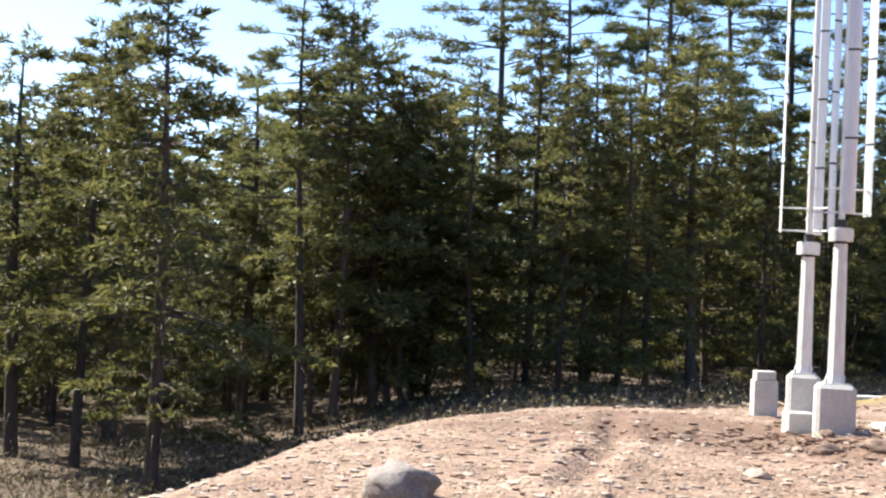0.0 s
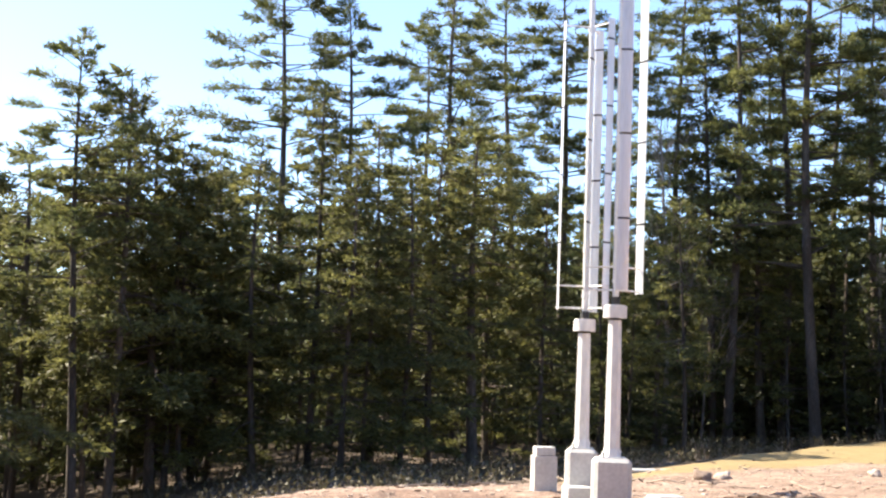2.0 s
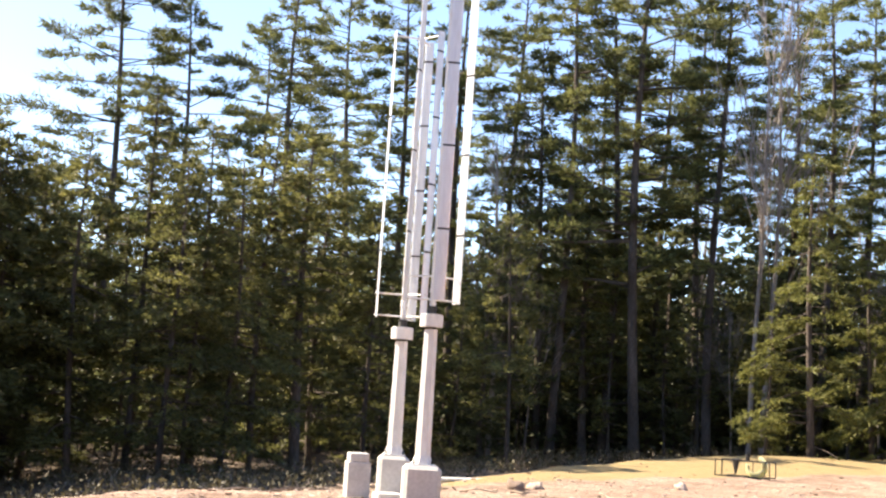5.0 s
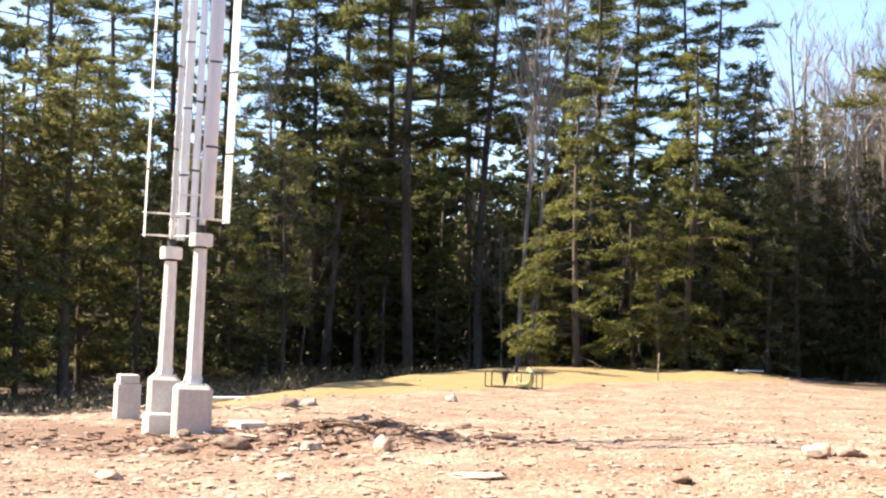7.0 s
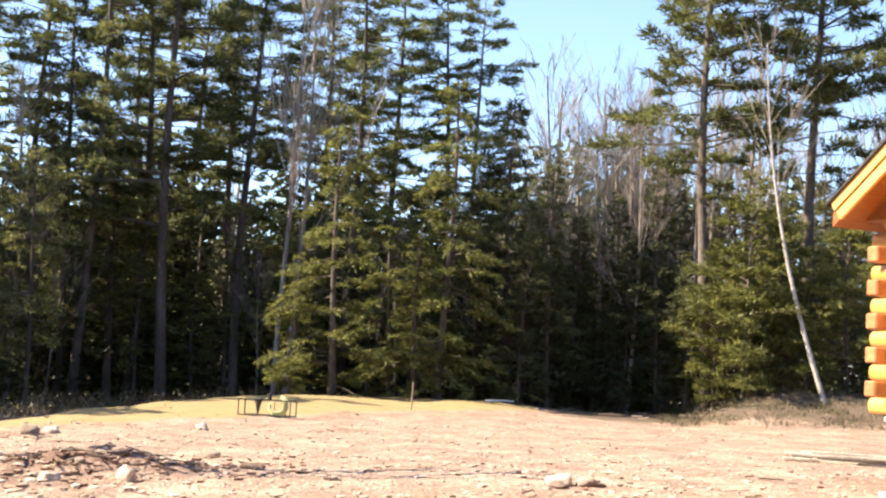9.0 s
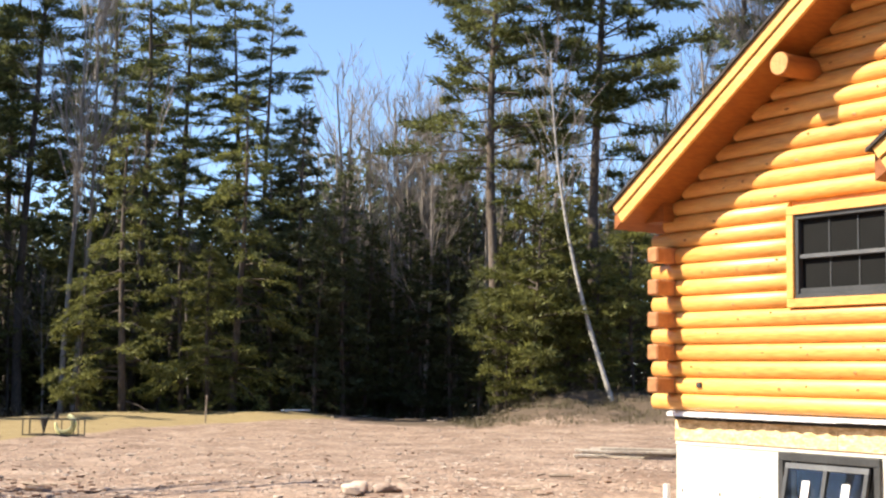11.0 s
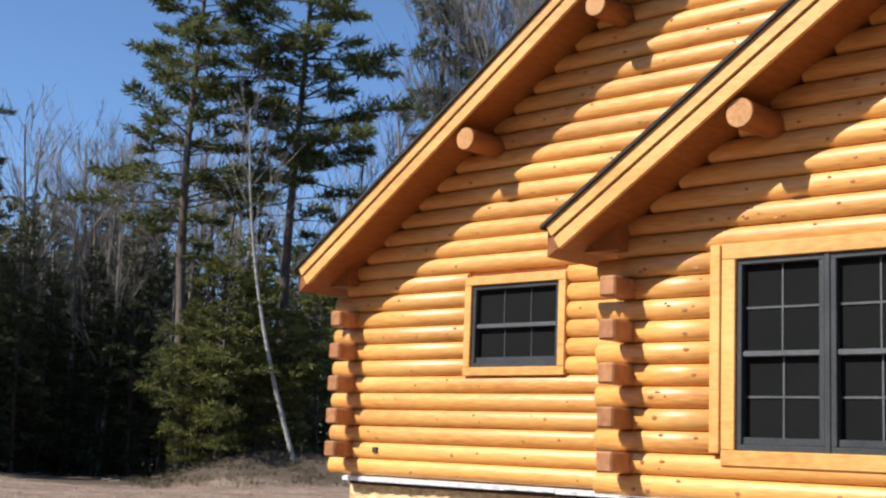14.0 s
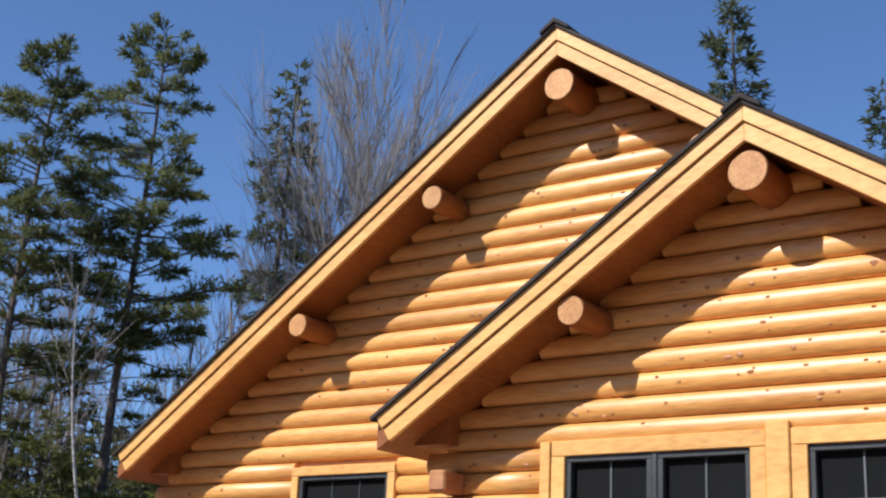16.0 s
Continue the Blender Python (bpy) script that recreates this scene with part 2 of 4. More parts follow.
def prism(outline, axis, a, b, bevel=0.0):
    """A straight solid with this outline: along x the outline is (y, z), along y (x, z), along z (x, y)."""
    bm = bmesh.new()
    place = {"x": lambda p, q: (q, p[0], p[1]), "y": lambda p, q: (p[0], q, p[1]), "z": lambda p, q: (p[0], p[1], q)}[axis]
    lo, hi = [bm.verts.new(place(p, a)) for p in outline], [bm.verts.new(place(p, b)) for p in outline]
    bm.faces.new(lo[::-1])
    bm.faces.new(hi)
    for i in range(len(outline)):
        j = (i + 1) % len(outline)
        bm.faces.new((lo[i], lo[j], hi[j], hi[i]))
    bmesh.ops.recalc_face_normals(bm, faces=bm.faces)
    if bevel:
        bmesh.ops.bevel(bm, geom=list(bm.edges), offset=bevel, segments=1, affect="EDGES")
    return bm


def rod(p, q, r, r2=None, sides=10, bm=None):
    """A round bar from p to q."""
    bm = bm or bmesh.new()
    p, q = Vector(p), Vector(q)
    made = bmesh.ops.create_cone(bm, cap_ends=True, segments=sides, radius1=r, radius2=r if r2 is None else r2, depth=(q - p).length)["verts"]
    turn = Matrix.Translation((p + q) / 2) @ (q - p).to_track_quat("Z", "Y").to_matrix().to_4x4()
    bmesh.ops.transform(bm, matrix=turn, verts=made)
    return bm


def smooth_step(a, b, x):
    t = np.clip((x - a) / (b - a), 0, 1)
    return t * t * (3 - 2 * t)


def lumps(x, y, size, seed):
    """A cheap smooth noise over the plan, about -1 to 1."""
    rng = np.random.RandomState(seed)
    out = np.zeros(np.shape(x))
    for k in range(7):
        a, p, s = rng.uniform(0, 6.28), rng.uniform(0, 6.28), size * rng.uniform(0.5, 1.6)
        out = out + np.sin((x * math.cos(a) + y * math.sin(a)) * 6.28 / s + p + 1.3 * np.sin((y * math.cos(a) - x * math.sin(a)) * 4.1 / s + k))
    return out / 4


# ---- ground ----
RIM = ((-6.0, -30.0), (-4.6, 7.0), (-4.5, 14.6), (-2.6, 20.3), (1.0, 22.6), (3.8, 27.6), (6.3, 34.0), (9.7, 39.0), (15.6, 43.2), (21.5, 43.8), (24.0, 42.6), (29.0, 40.6), (33.0, 46.0), (60.0, 110.0))

RUT = ((-1.58, 18.88), (-1.30, 14.88), (-1.43, 11.13))      # an old wheel rut across the pad


def rut_gap(x, y):
    """Metres from the middle of the wheel rut."""
    best = np.full(np.shape(x), 1e9)
    for (ax, ay), (bx, by) in zip(RUT, RUT[1:]):
        dx, dy = bx - ax, by - ay
        t = np.clip(((x - ax) * dx + (y - ay) * dy) / (dx * dx + dy * dy), 0, 1)
        best = np.minimum(best, np.hypot(x - ax - t * dx, y - ay - t * dy))
    return best


def beyond_rim(x, y):
    """Metres beyond the edge of the levelled pad, on the forest's side (negative on the pad)."""
    best = np.full(np.shape(x), 1e9)
    sign = np.ones(np.shape(x))
    for (ax, ay), (bx, by) in zip(RIM, RIM[1:]):
        dx, dy = bx - ax, by - ay
        t = np.clip(((x - ax) * dx + (y - ay) * dy) / (dx * dx + dy * dy), 0, 1)
        d = np.hypot(x - ax - t * dx, y - ay - t * dy)
        side = np.where(dx * (y - ay) - dy * (x - ax) > 0, 1.0, -1.0)
        near = d < best
        best, sign = np.where(near, d, best), np.where(near, side, sign)
    return best * sign


def height(x, y):
    x, y = np.asarray(x, float), np.asarray(y, float)
    az, r = np.degrees(np.arctan2(-x, y)), np.hypot(x, y)
    out = beyond_rim(x, y)
    fall = (0.8 + 1.8 * smooth_step(6, 24, az)) * (1 - smooth_step(-35.0, -37.5, az))
    z = -fall * (0.55 * smooth_step(-0.6, 3.0, out) + 0.45 * smooth_step(1.0, 9.0, out)) * (1 - 0.6 * smooth_step(40, 90, r))
    # gentle rise to the wood, a bank beside the house and a hollow before it
    z = z + 0.30 * smooth_step(32, 46, r) * smooth_step(-8, -18, az) * (1 - 0.7 * smooth_step(-27, -31, az))
    right = smooth_step(-35, -39, az)
    z = z + right * (1.0 + 0.2 * lumps(x, y, 4.0, 12)) * smooth_step(39, 47, r)
    # turned earth by the turbines
    z = z + 0.20 * np.exp(-(((x - 3.3) / 1.0) ** 2 + ((y - 16.3) / 0.6) ** 2)) + 0.12 * np.exp(-(((x - 2.3) / 1.3) ** 2 + ((y - 16.3) / 0.8) ** 2))
    calm = smooth_step(3, 9, r)
    z = z + 0.05 * lumps(x, y, 6.0, 3) * calm + 0.02 * lumps(x, y, 1.3, 5) * calm
    gap = rut_gap(x, y)
    z = z - 0.07 * np.exp(-(gap / 0.13) ** 2) + 0.04 * np.exp(-((gap - 0.3) / 0.13) ** 2)
    # low swell towards the house
    z = z + 0.26 * smooth_step(2.0, 8.0, x) * (1 - smooth_step(12, 20, x)) * np.exp(-(((y - 14.5) / 5.0) ** 2))
    return z


def build_ground():
    azs = np.concatenate([np.arange(-180, -78, 4.0), np.arange(-78, 42, 0.4), np.arange(42, 180, 4.0)])
    rs = np.concatenate([[0.02, 0.8, 1.6, 3.0, 4.5], 6.0 * 1.014 ** np.arange(0, 165), 60 * 1.12 ** np.arange(0, 33)])
    A, Rr = np.meshgrid(np.radians(azs), rs)
    x, y = -np.sin(A) * Rr, np.cos(A) * Rr
    z = height(x, y) + (0.012 + 0.03 * np.exp(-(((x - 2.0) / 3.0) ** 2 + ((y - 16.6) / 2.0) ** 2))) * lumps(x, y, 0.5, 9) * smooth_step(4, 9, Rr) * (Rr < 40)
    az = np.degrees(A)
    out = beyond_rim(x, y)
    na, nr = len(azs), len(rs)
    verts = np.stack([x, y, z], -1).reshape(-1, 3)
    i = np.arange(nr * na).reshape(nr, na)
    j = np.roll(i, -1, axis=1)
    faces = np.stack([i[:-1], i[1:], j[1:], j[:-1]], -1).reshape(-1, 4)
    inner = [tuple(int(k) for k in i[0][::-1])]
    me = mesh_of("ground", verts.tolist(), [tuple(f[::-1]) for f in faces.tolist()] + [inner[0]], M_GROUND, True)
    # zones: seeded straw strip, forest litter, turned soil
    straw = smooth_step(0.0, -3.5, az) * smooth_step(-31, -27.5, az) * smooth_step(18.5 + 0.8 * np.abs(az), 21.0 + 0.8 * np.abs(az), Rr)
    litter = np.maximum(smooth_step(0.0, 1.3, out), smooth_step(-28, -32, az) * smooth_step(39, 44, Rr) * 0.8)
    litter = np.maximum(litter, smooth_step(50, 55, Rr))
    soil = np.maximum(np.exp(-(((x - 2.4) / 2.4) ** 2 + ((y - 16.9) / 1.5) ** 2)), 0.62 * np.exp(-(((x - 0.5) / 4.5) ** 4 + ((y - 17.2) / 2.8) ** 4)))
    soil = np.maximum(soil, 0.5 * np.exp(-(rut_gap(x, y) / 0.3) ** 2))
    zone = np.stack([straw, litter, soil, np.ones_like(soil)], -1).reshape(-1, 4)
    at = me.color_attributes.new("zone", "FLOAT_COLOR", "POINT")
    at.data.foreach_set("color", zone.ravel().astype(np.float32))
    tagged(new("ground", me), "stony pinkish bare ground with straw-coloured strip", "ground", kind="structure")


build_ground()

# ---- log house ----
X1, X2, OVER = 11.3, 10.1, 0.66        # planes of the two gable walls, overhang of the rakes
Z0, COURSE = 1.25, 0.193              # underside of the first log, height of a course
MAIN = dict(mid=6.27, half=5.47, ridge=7.71, slope=0.687, eave=5.83, back=20.5)
BUMP = dict(mid=3.82, half=3.10, ridge=5.92, slope=0.65, eave=3.51, back=14.0)
house = thing("log_house", pose(0, 0, 0), "new amber-stained log house on a pale concrete foundation", "house")


def log_profile():
    pts = [(0.0, 0.004), (-0.02, 0.006)]
    for k in range(9):
        a = -80 + 160 * k / 8
        pts.append((-0.02 - 0.066 * math.cos(radians(a)), COURSE / 2 + 0.0925 * math.sin(radians(a)) / math.sin(radians(80))))
    return pts + [(-0.02, COURSE - 0.006), (0.0, COURSE - 0.004)]


def log_mesh():
    bm = prism(log_profile(), "y", 0.0, 1.0)
    me = bpy.data.meshes.new("log")
    bm.to_mesh(me)
    bm.free()
    me.materials.append(M_LOG)
    me.polygons.foreach_set("use_smooth", [len(p.vertices) == 4 for p in me.polygons])
    return me


LOG = log_mesh()


def put_log(x, y0, y1, z):
    ob = part("log", LOG, None, house)
    ob.location, ob.scale = (x, y0, z), (1, y1 - y0, 1)


def put_courses(x, g, openings, low_left, low_right):
    """Courses of one gable wall, broken at the openings (y0, y1, z0, z1)."""
    under = g["ridge"] - 0.36
    k = 0
    while True:
        z = Z0 + COURSE * k
        reach = (under - z) / g["slope"]
        if reach < 0.25:
            break
        lo, hi = max(low_right, g["mid"] - reach), min(low_left, g["mid"] + reach)
        if k % 2 == 0 and z < 3.45:
            hi = hi + 0.2 if hi == low_left else hi
        runs = [(lo, hi)]
        for a, b, c, d in openings:
            if z + COURSE * 0.6 > c and z + COURSE * 0.4 < d:
                runs = [r for lo_, hi_ in runs for r in ((lo_, min(hi_, a)), (max(lo_, b), hi_)) if r[1] - r[0] > 0.05]
        for a, b in runs:
            put_log(x, a, b, z)
        k += 1


WIN1 = (8.44, 9.86, 2.40, 3.50)          # small window, outside of its trim: y0, y1, z0, z1
WIN2 = (3.93, 5.84, 1.55, 3.41)
WIN3 = (1.82, 3.73, 1.55, 3.41)
put_courses(X1, MAIN, [WIN1, (0.5, 6.75, 1.0, 3.5)], 11.82, 1.0)
put_courses(X2, BUMP, [(*WIN2[:2], 1.6, WIN2[3]), (*WIN3[:2], 1.6, WIN3[3])], 6.96, 0.75)


def corner_stubs(x, y):
    """Ends of the cross wall's logs, which stick out between the courses at a corner."""
    for k in range(1, 12, 2):
        z = Z0 + COURSE * k
        if z > 3.3:
            break
        bm = box(x - 0.37, x + 0.05, y - 0.19, y - 0.01, z + 0.004, z + COURSE - 0.004, 0.018)
        part("log_end", bm, M_LOGEND, house)


corner_stubs(X1, 11.80)
corner_stubs(X2, 6.94)
# wall cores behind the logs, side and back walls
def gable_core(x0, x1, g, holes):
    top = lambda y: g["ridge"] - 0.40 - abs(y - g["mid"]) * g["slope"]
    lo, hi = g["mid"] - g["half"], g["mid"] + g["half"]
    cuts = sorted({lo, hi, g["mid"], *[v for h in holes for v in h[:2]]})
    for a, b in zip(cuts, cuts[1:]):
        spans = [(Z0, None)]
        for h in holes:
            if h[0] <= a and b <= h[1]:
                spans = [(Z0, h[2]), (h[3], None)]
        for z0, z1 in spans:
            shape = [(a, z0), (b, z0), (b, z1 or top(b)), (a, z1 or top(a))]
            part("wall", prism(shape, "x", x0, x1), M_LOG, house)


inset = lambda w, d: (w[0] + d, w[1] - d, w[2] + d, w[3] - d)
gable_core(X1 + 0.002, X1 + 0.14, MAIN, [inset(WIN1, 0.1), (0.9, 6.7, 1.3, 3.5)])
gable_core(X2 + 0.002, X2 + 0.14, BUMP, [inset(WIN2, 0.1), inset(WIN3, 0.1)])
for g, x0 in ((MAIN, X1 + 0.14), (BUMP, X2 + 0.14)):
    for s in (-1, 1):
        y = g["mid"] + s * g["half"]
        part("wall", box(x0, g["back"], min(y, y - s * 0.15), max(y, y - s * 0.15), Z0, g["ridge"] - 0.4 - g["half"] * g["slope"]), M_LOG, house)
shape = [(MAIN["mid"] - MAIN["half"], Z0), (MAIN["mid"] + MAIN["half"], Z0), (MAIN["mid"] + MAIN["half"], 3.6), (MAIN["mid"], 7.4), (MAIN["mid"] - MAIN["half"], 3.6)]
part("wall", prism(shape, "x", MAIN["back"] - 0.15, MAIN["back"]), M_LOG, house)
# Unseen floor and wall in near-black, added so the windows look into darkness.
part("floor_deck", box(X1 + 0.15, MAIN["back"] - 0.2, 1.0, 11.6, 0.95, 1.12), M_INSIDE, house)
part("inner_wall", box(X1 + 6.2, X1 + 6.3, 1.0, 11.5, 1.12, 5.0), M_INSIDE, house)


def build_roof(g, x_wall):
    front, back = x_wall - OVER, g["back"] + 0.4
    for s in (-1, 1):
        top = lambda d, drop: (g["mid"] + s * d, g["ridge"] - g["slope"] * d - drop)
        slab = [top(0, 0.03), top(g["eave"], 0.03), top(g["eave"], 0.30), top(0, 0.30)]
        roof = part("roof", prism(slab, "x", front + 0.05, back), M_SHADED_WOOD, house, "stained plank soffit with the roof's shade in its colour")
        lay = [top(0, 0.0), top(g["eave"] + 0.03, 0.0), top(g["eave"] + 0.03, 0.035), top(0, 0.035)]
        part("shingle_layer", prism(lay, "x", front - 0.035, back + 0.03), M_SHINGLE, roof, "dark asphalt shingles")
        tail = lambda drop: top(g["eave"] - 0.46 * drop, drop)
        upper = [top(0, 0.036), tail(0.036), tail(0.175), top(0, 0.175)]
        part("fascia_board", prism(upper, "x", front - 0.005, front + 0.048, 0.004), M_TRIM, house)
        lower = [top(0, 0.188), tail(0.188), tail(0.335), top(0, 0.335)]
        part("fascia_board", prism(lower, "x", front + 0.018, front + 0.06, 0.004), M_TRIM, house)
        # Black strip drawn between the boards to give the gap its shade.
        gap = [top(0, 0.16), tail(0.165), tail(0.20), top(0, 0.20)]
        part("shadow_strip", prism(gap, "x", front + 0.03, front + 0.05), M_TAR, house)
        e0, e1 = g["eave"] - 0.04, g["eave"]
        board = [top(e0, 0.04), top(e1, 0.04), top(e1, 0.20), top(e0, 0.20)]
        part("fascia_board", prism(board, "x", front + 0.062, back), M_TRIM, house)
        low = tail(0.31)[1]
        level = [top(g["half"] - 0.1, 0.04), top(g["eave"] - 0.05, 0.04), top(g["eave"] - 0.05, 0.2), (g["mid"] + s * (g["eave"] - 0.12), low), (g["mid"] + s * (g["half"] - 0.1), low)]
        part("soffit_box", prism(level, "x", x_wall - 0.24, back), M_SHADED_WOOD, house)
    cap = [(g["mid"] - 0.16, g["ridge"] - 0.10), (g["mid"], g["ridge"] + 0.0), (g["mid"] + 0.16, g["ridge"] - 0.10), (g["mid"] + 0.16, g["ridge"] - 0.07), (g["mid"], g["ridge"] + 0.045), (g["mid"] - 0.16, g["ridge"] - 0.07)]
    part("ridge_cap", prism(cap, "x", front - 0.06, back), M_SHINGLE, house, "dark shingle ridge cap")


build_roof(MAIN, X1)
build_roof(BUMP, X2)


def purlin(y, z, r, x_wall, g):
    """Round purlin log that carries the rake."""
    bm = rod((x_wall - OVER + 0.075, y, z), (x_wall + 0.3, y, z), r, sides=28)
    # Same darkened wood as the soffit: overhang shade put into the log's colour.
    p = part("purlin", bm, M_SHADED_WOOD, house, "stained round purlin log with the rake's shade in its colour")
    part("cut_end", rod((x_wall - OVER + 0.066, y, z), (x_wall - OVER + 0.078, y, z), r - 0.006, sides=28), M_SAWN, p, "pale sawn end of the purlin")


for g, x_wall, spots in ((MAIN, X1, ((0, 0.63), (1.50, 0.54), (3.23, 0.53), (-1.50, 0.54))), (BUMP, X2, ((0, 0.57), (1.57, 0.5), (-1.57, 0.5)))):
    for d, drop in spots:
        purlin(g["mid"] + d, g["ridge"] - abs(d) * g["slope"] - drop, 0.165 if d == 0 else 0.125, x_wall, g)


def double_hung(y0, y1, z0, z1, x, trim=0.11, units=1):
    """A framed window with sashes, grilles and panes; trim boards round it."""
    win = part("window", box(x - 0.07, x + 0.10, y0 + trim + 0.002, y1 - trim - 0.002, z0 + trim - 0.012, z0 + trim + 0.003), M_FRAME, house, "dark-framed double-hung window with grilles")
    for a, b, c, d in ((y0, y1, z1 - trim, z1), (y0, y1, z0, z0 + trim), (y0, y0 + trim, z0 + trim + 0.002, z1 - trim - 0.002), (y1 - trim, y1, z0 + trim + 0.002, z1 - trim - 0.002)):
        part("trim_board", box(x - 0.105, x + 0.004, a, b, c, d, 0.006), M_TRIM, win, "honey-coloured pine trim board")
    ya, yb, za, zb = y0 + trim, y1 - trim, z0 + trim, z1 - trim
    w = (yb - ya - 0.05 * (units - 1)) / units
    for u in range(units):
        a = ya + u * (w + 0.05)
        b = a + w
        if u:
            part("mullion", box(x - 0.085, x + 0.08, a - 0.05, a, za, zb, 0.006), M_FRAME, win)
        f = 0.05
        for p, q, r, s in ((a, b, zb - f, zb), (a, b, za, za + f), (a, a + f, za + f, zb - f), (b - f, b, za + f, zb - f)):
            part("frame", box(x - 0.075, x + 0.05, p, q, r, s, 0.005), M_FRAME, win)
        mid = (za + zb) / 2
        part("meeting_rail", box(x - 0.055, x + 0.02, a + f, b - f, mid - 0.022, mid + 0.022, 0.004), M_MUNTIN, win)
        part("sash_rail", box(x - 0.05, x + 0.02, a + f, b - f, za + f, za + f + 0.06, 0.004), M_FRAME, win)
        for lo, hi, dx in ((mid + 0.022, zb - f, -0.012), (za + f + 0.06, mid - 0.022, 0.008)):
            part("pane", box(x + dx, x + dx + 0.006, a + f, b - f, lo, hi), M_GLASS, win)
            # Opaque near-black sheet before the glass: screen and unlit room in one.
            part("dark_screen_sheet", box(x + dx - 0.0008, x + dx - 0.0004, a + f, b - f, lo, hi), M_SCREEN, win)
            cols = 3 if units == 1 else 2
            for k in range(1, cols):
                y = a + f + (b - a - 2 * f) * k / cols
                part("grille_bar", box(x + dx - 0.010, x + dx - 0.001, y - 0.008, y + 0.008, lo, hi), M_MUNTIN if units > 1 else M_FRAME, win)
            if units > 1:
                z = (lo + hi) / 2
                part("grille_bar", box(x + dx - 0.012, x + dx - 0.002, a + f, b - f, z - 0.009, z + 0.009), M_MUNTIN, win)


double_hung(*WIN1, X1, 0.095)
double_hung(*WIN2, X2, 0.13, 2)
double_hung(*WIN3, X2, 0.13, 2)
for y in (WIN2[1] + 0.004, WIN3[0] - 0.1):
    part("outer_trim", box(X2 - 0.125, X2 + 0.004, y, y + 0.096, WIN2[2] + 0.1, WIN2[3] - 0.004, 0.006), M_TRIM, house)
part("window_post", box(X2 - 0.125, X2 + 0.004, WIN3[1] + 0.003, WIN2[0] - 0.003, WIN2[2], WIN2[3] + 0.06, 0.01), M_TRIM, house)

# foundation, band board, flashing
for x, y0, y1, zt in ((X1 + 0.1, 6.9, 11.77, 0.89), (X2 + 0.1, 0.75, 6.93, 0.80)):
    cut = (8.80, 10.15) if x > 11 else None
    runs = ((y0, cut[0]), (cut[1], y1)) if cut else ((y0, y1),)
    for a, b in runs:
        part("foundation_wall", box(x, x + 0.25, a, b, -0.6, zt - 0.05), M_CONCRETE, house, "pale poured concrete foundation")
    if cut:
        part("foundation_wall", box(x, x + 0.25, cut[0], cut[1], -0.6, 0.05), M_CONCRETE, house, "pale poured concrete foundation")
    part("sill_plate", box(x - 0.012, x + 0.25, y0, y1, zt - 0.048, zt - 0.002), M_CONCRETE, house)
    y, n = y1, 0
    while y > y0 + 0.1:
        a = max(y0, y - 2.44)
        part("strand_board", box(x - 0.03, x + 0.2, a + 0.003, y, zt, Z0 - 0.115, 0.003), M_OSB, house, "flaky strand board band")
        y = a
    part("membrane", box(x - 0.034, x + 0.2, y0, y1, Z0 - 0.112, Z0 - 0.066), M_TAR, house)
    # crinkled flashing in short lengths
    rng = random.Random(5)
    y = y1
    while y > y0 + 0.1:
        a = max(y0, y - rng.uniform(0.5, 1.6))
        out, low = 0.155 + rng.uniform(0, 0.02), 0.062 + rng.uniform(0, 0.012)
        n = max(2, int((y - a) / 0.07))
        heap = bmesh.new()
        rows_ = []
        for k in range(n + 1):
            yy = a + (y - 0.006 - a) * k / n
            w = 0.012 * math.sin(k * 1.9) + rng.uniform(-0.008, 0.008)
            rows_.append([heap.verts.new(q) for q in ((x - 0.09, yy, Z0 - 0.006), (x - out + w, yy, Z0 - 0.03), (x - out + w + 0.004, yy, Z0 - low), (x - 0.06, yy, Z0 - 0.064))])
        for p, q in zip(rows_, rows_[1:]):
            for j in range(4):
                heap.faces.new((p[j], p[(j + 1) % 4], q[(j + 1) % 4], q[j]))
        heap.faces.new(rows_[0])
        heap.faces.new(rows_[-1][::-1])
        part("flashing", heap, M_FLASH, house, "crinkled white metal flashing")
        y = a
    for y in np.arange(y0 + 0.5, y1, 0.61):
        if not cut or not cut[0] - 0.1 < y < cut[1] + 0.1:
            part("form_tie", box(x - 0.006, x + 0.01, y - 0.008, y + 0.008, 0.28, 0.32), M_TAR, house)
for side in (MAIN["mid"] - MAIN["half"], MAIN["mid"] + MAIN["half"] - 0.25):
    part("foundation_wall", box(X1 + 0.36, 20.3, side, side + 0.25, -0.6, Z0), M_CONCRETE, house)
# cellar window, tilted open
cellar = part("cellar_window", box(X1 + 0.06, X1 + 0.2, 8.80, 10.15, 0.745, 0.835, 0.006), M_FRAME, house, "black cellar window with blue reflecting panes")
for a, b in ((8.80, 8.87), (10.08, 10.15)):
    part("frame", box(X1 + 0.06, X1 + 0.2, a, b, 0.05, 0.745), M_FRAME, cellar)
part("frame", box(X1 + 0.06, X1 + 0.2, 8.87, 10.08, 0.05, 0.1), M_FRAME, cellar)
TILT = Matrix.Translation((X1 + 0.10, 0, 0.72)) @ Matrix.Rotation(radians(13), 4, "Y") @ Matrix.Translation((-X1 - 0.10, 0, -0.72))


def tilted(bm):
    bmesh.ops.transform(bm, matrix=TILT, verts=bm.verts)
    return bm


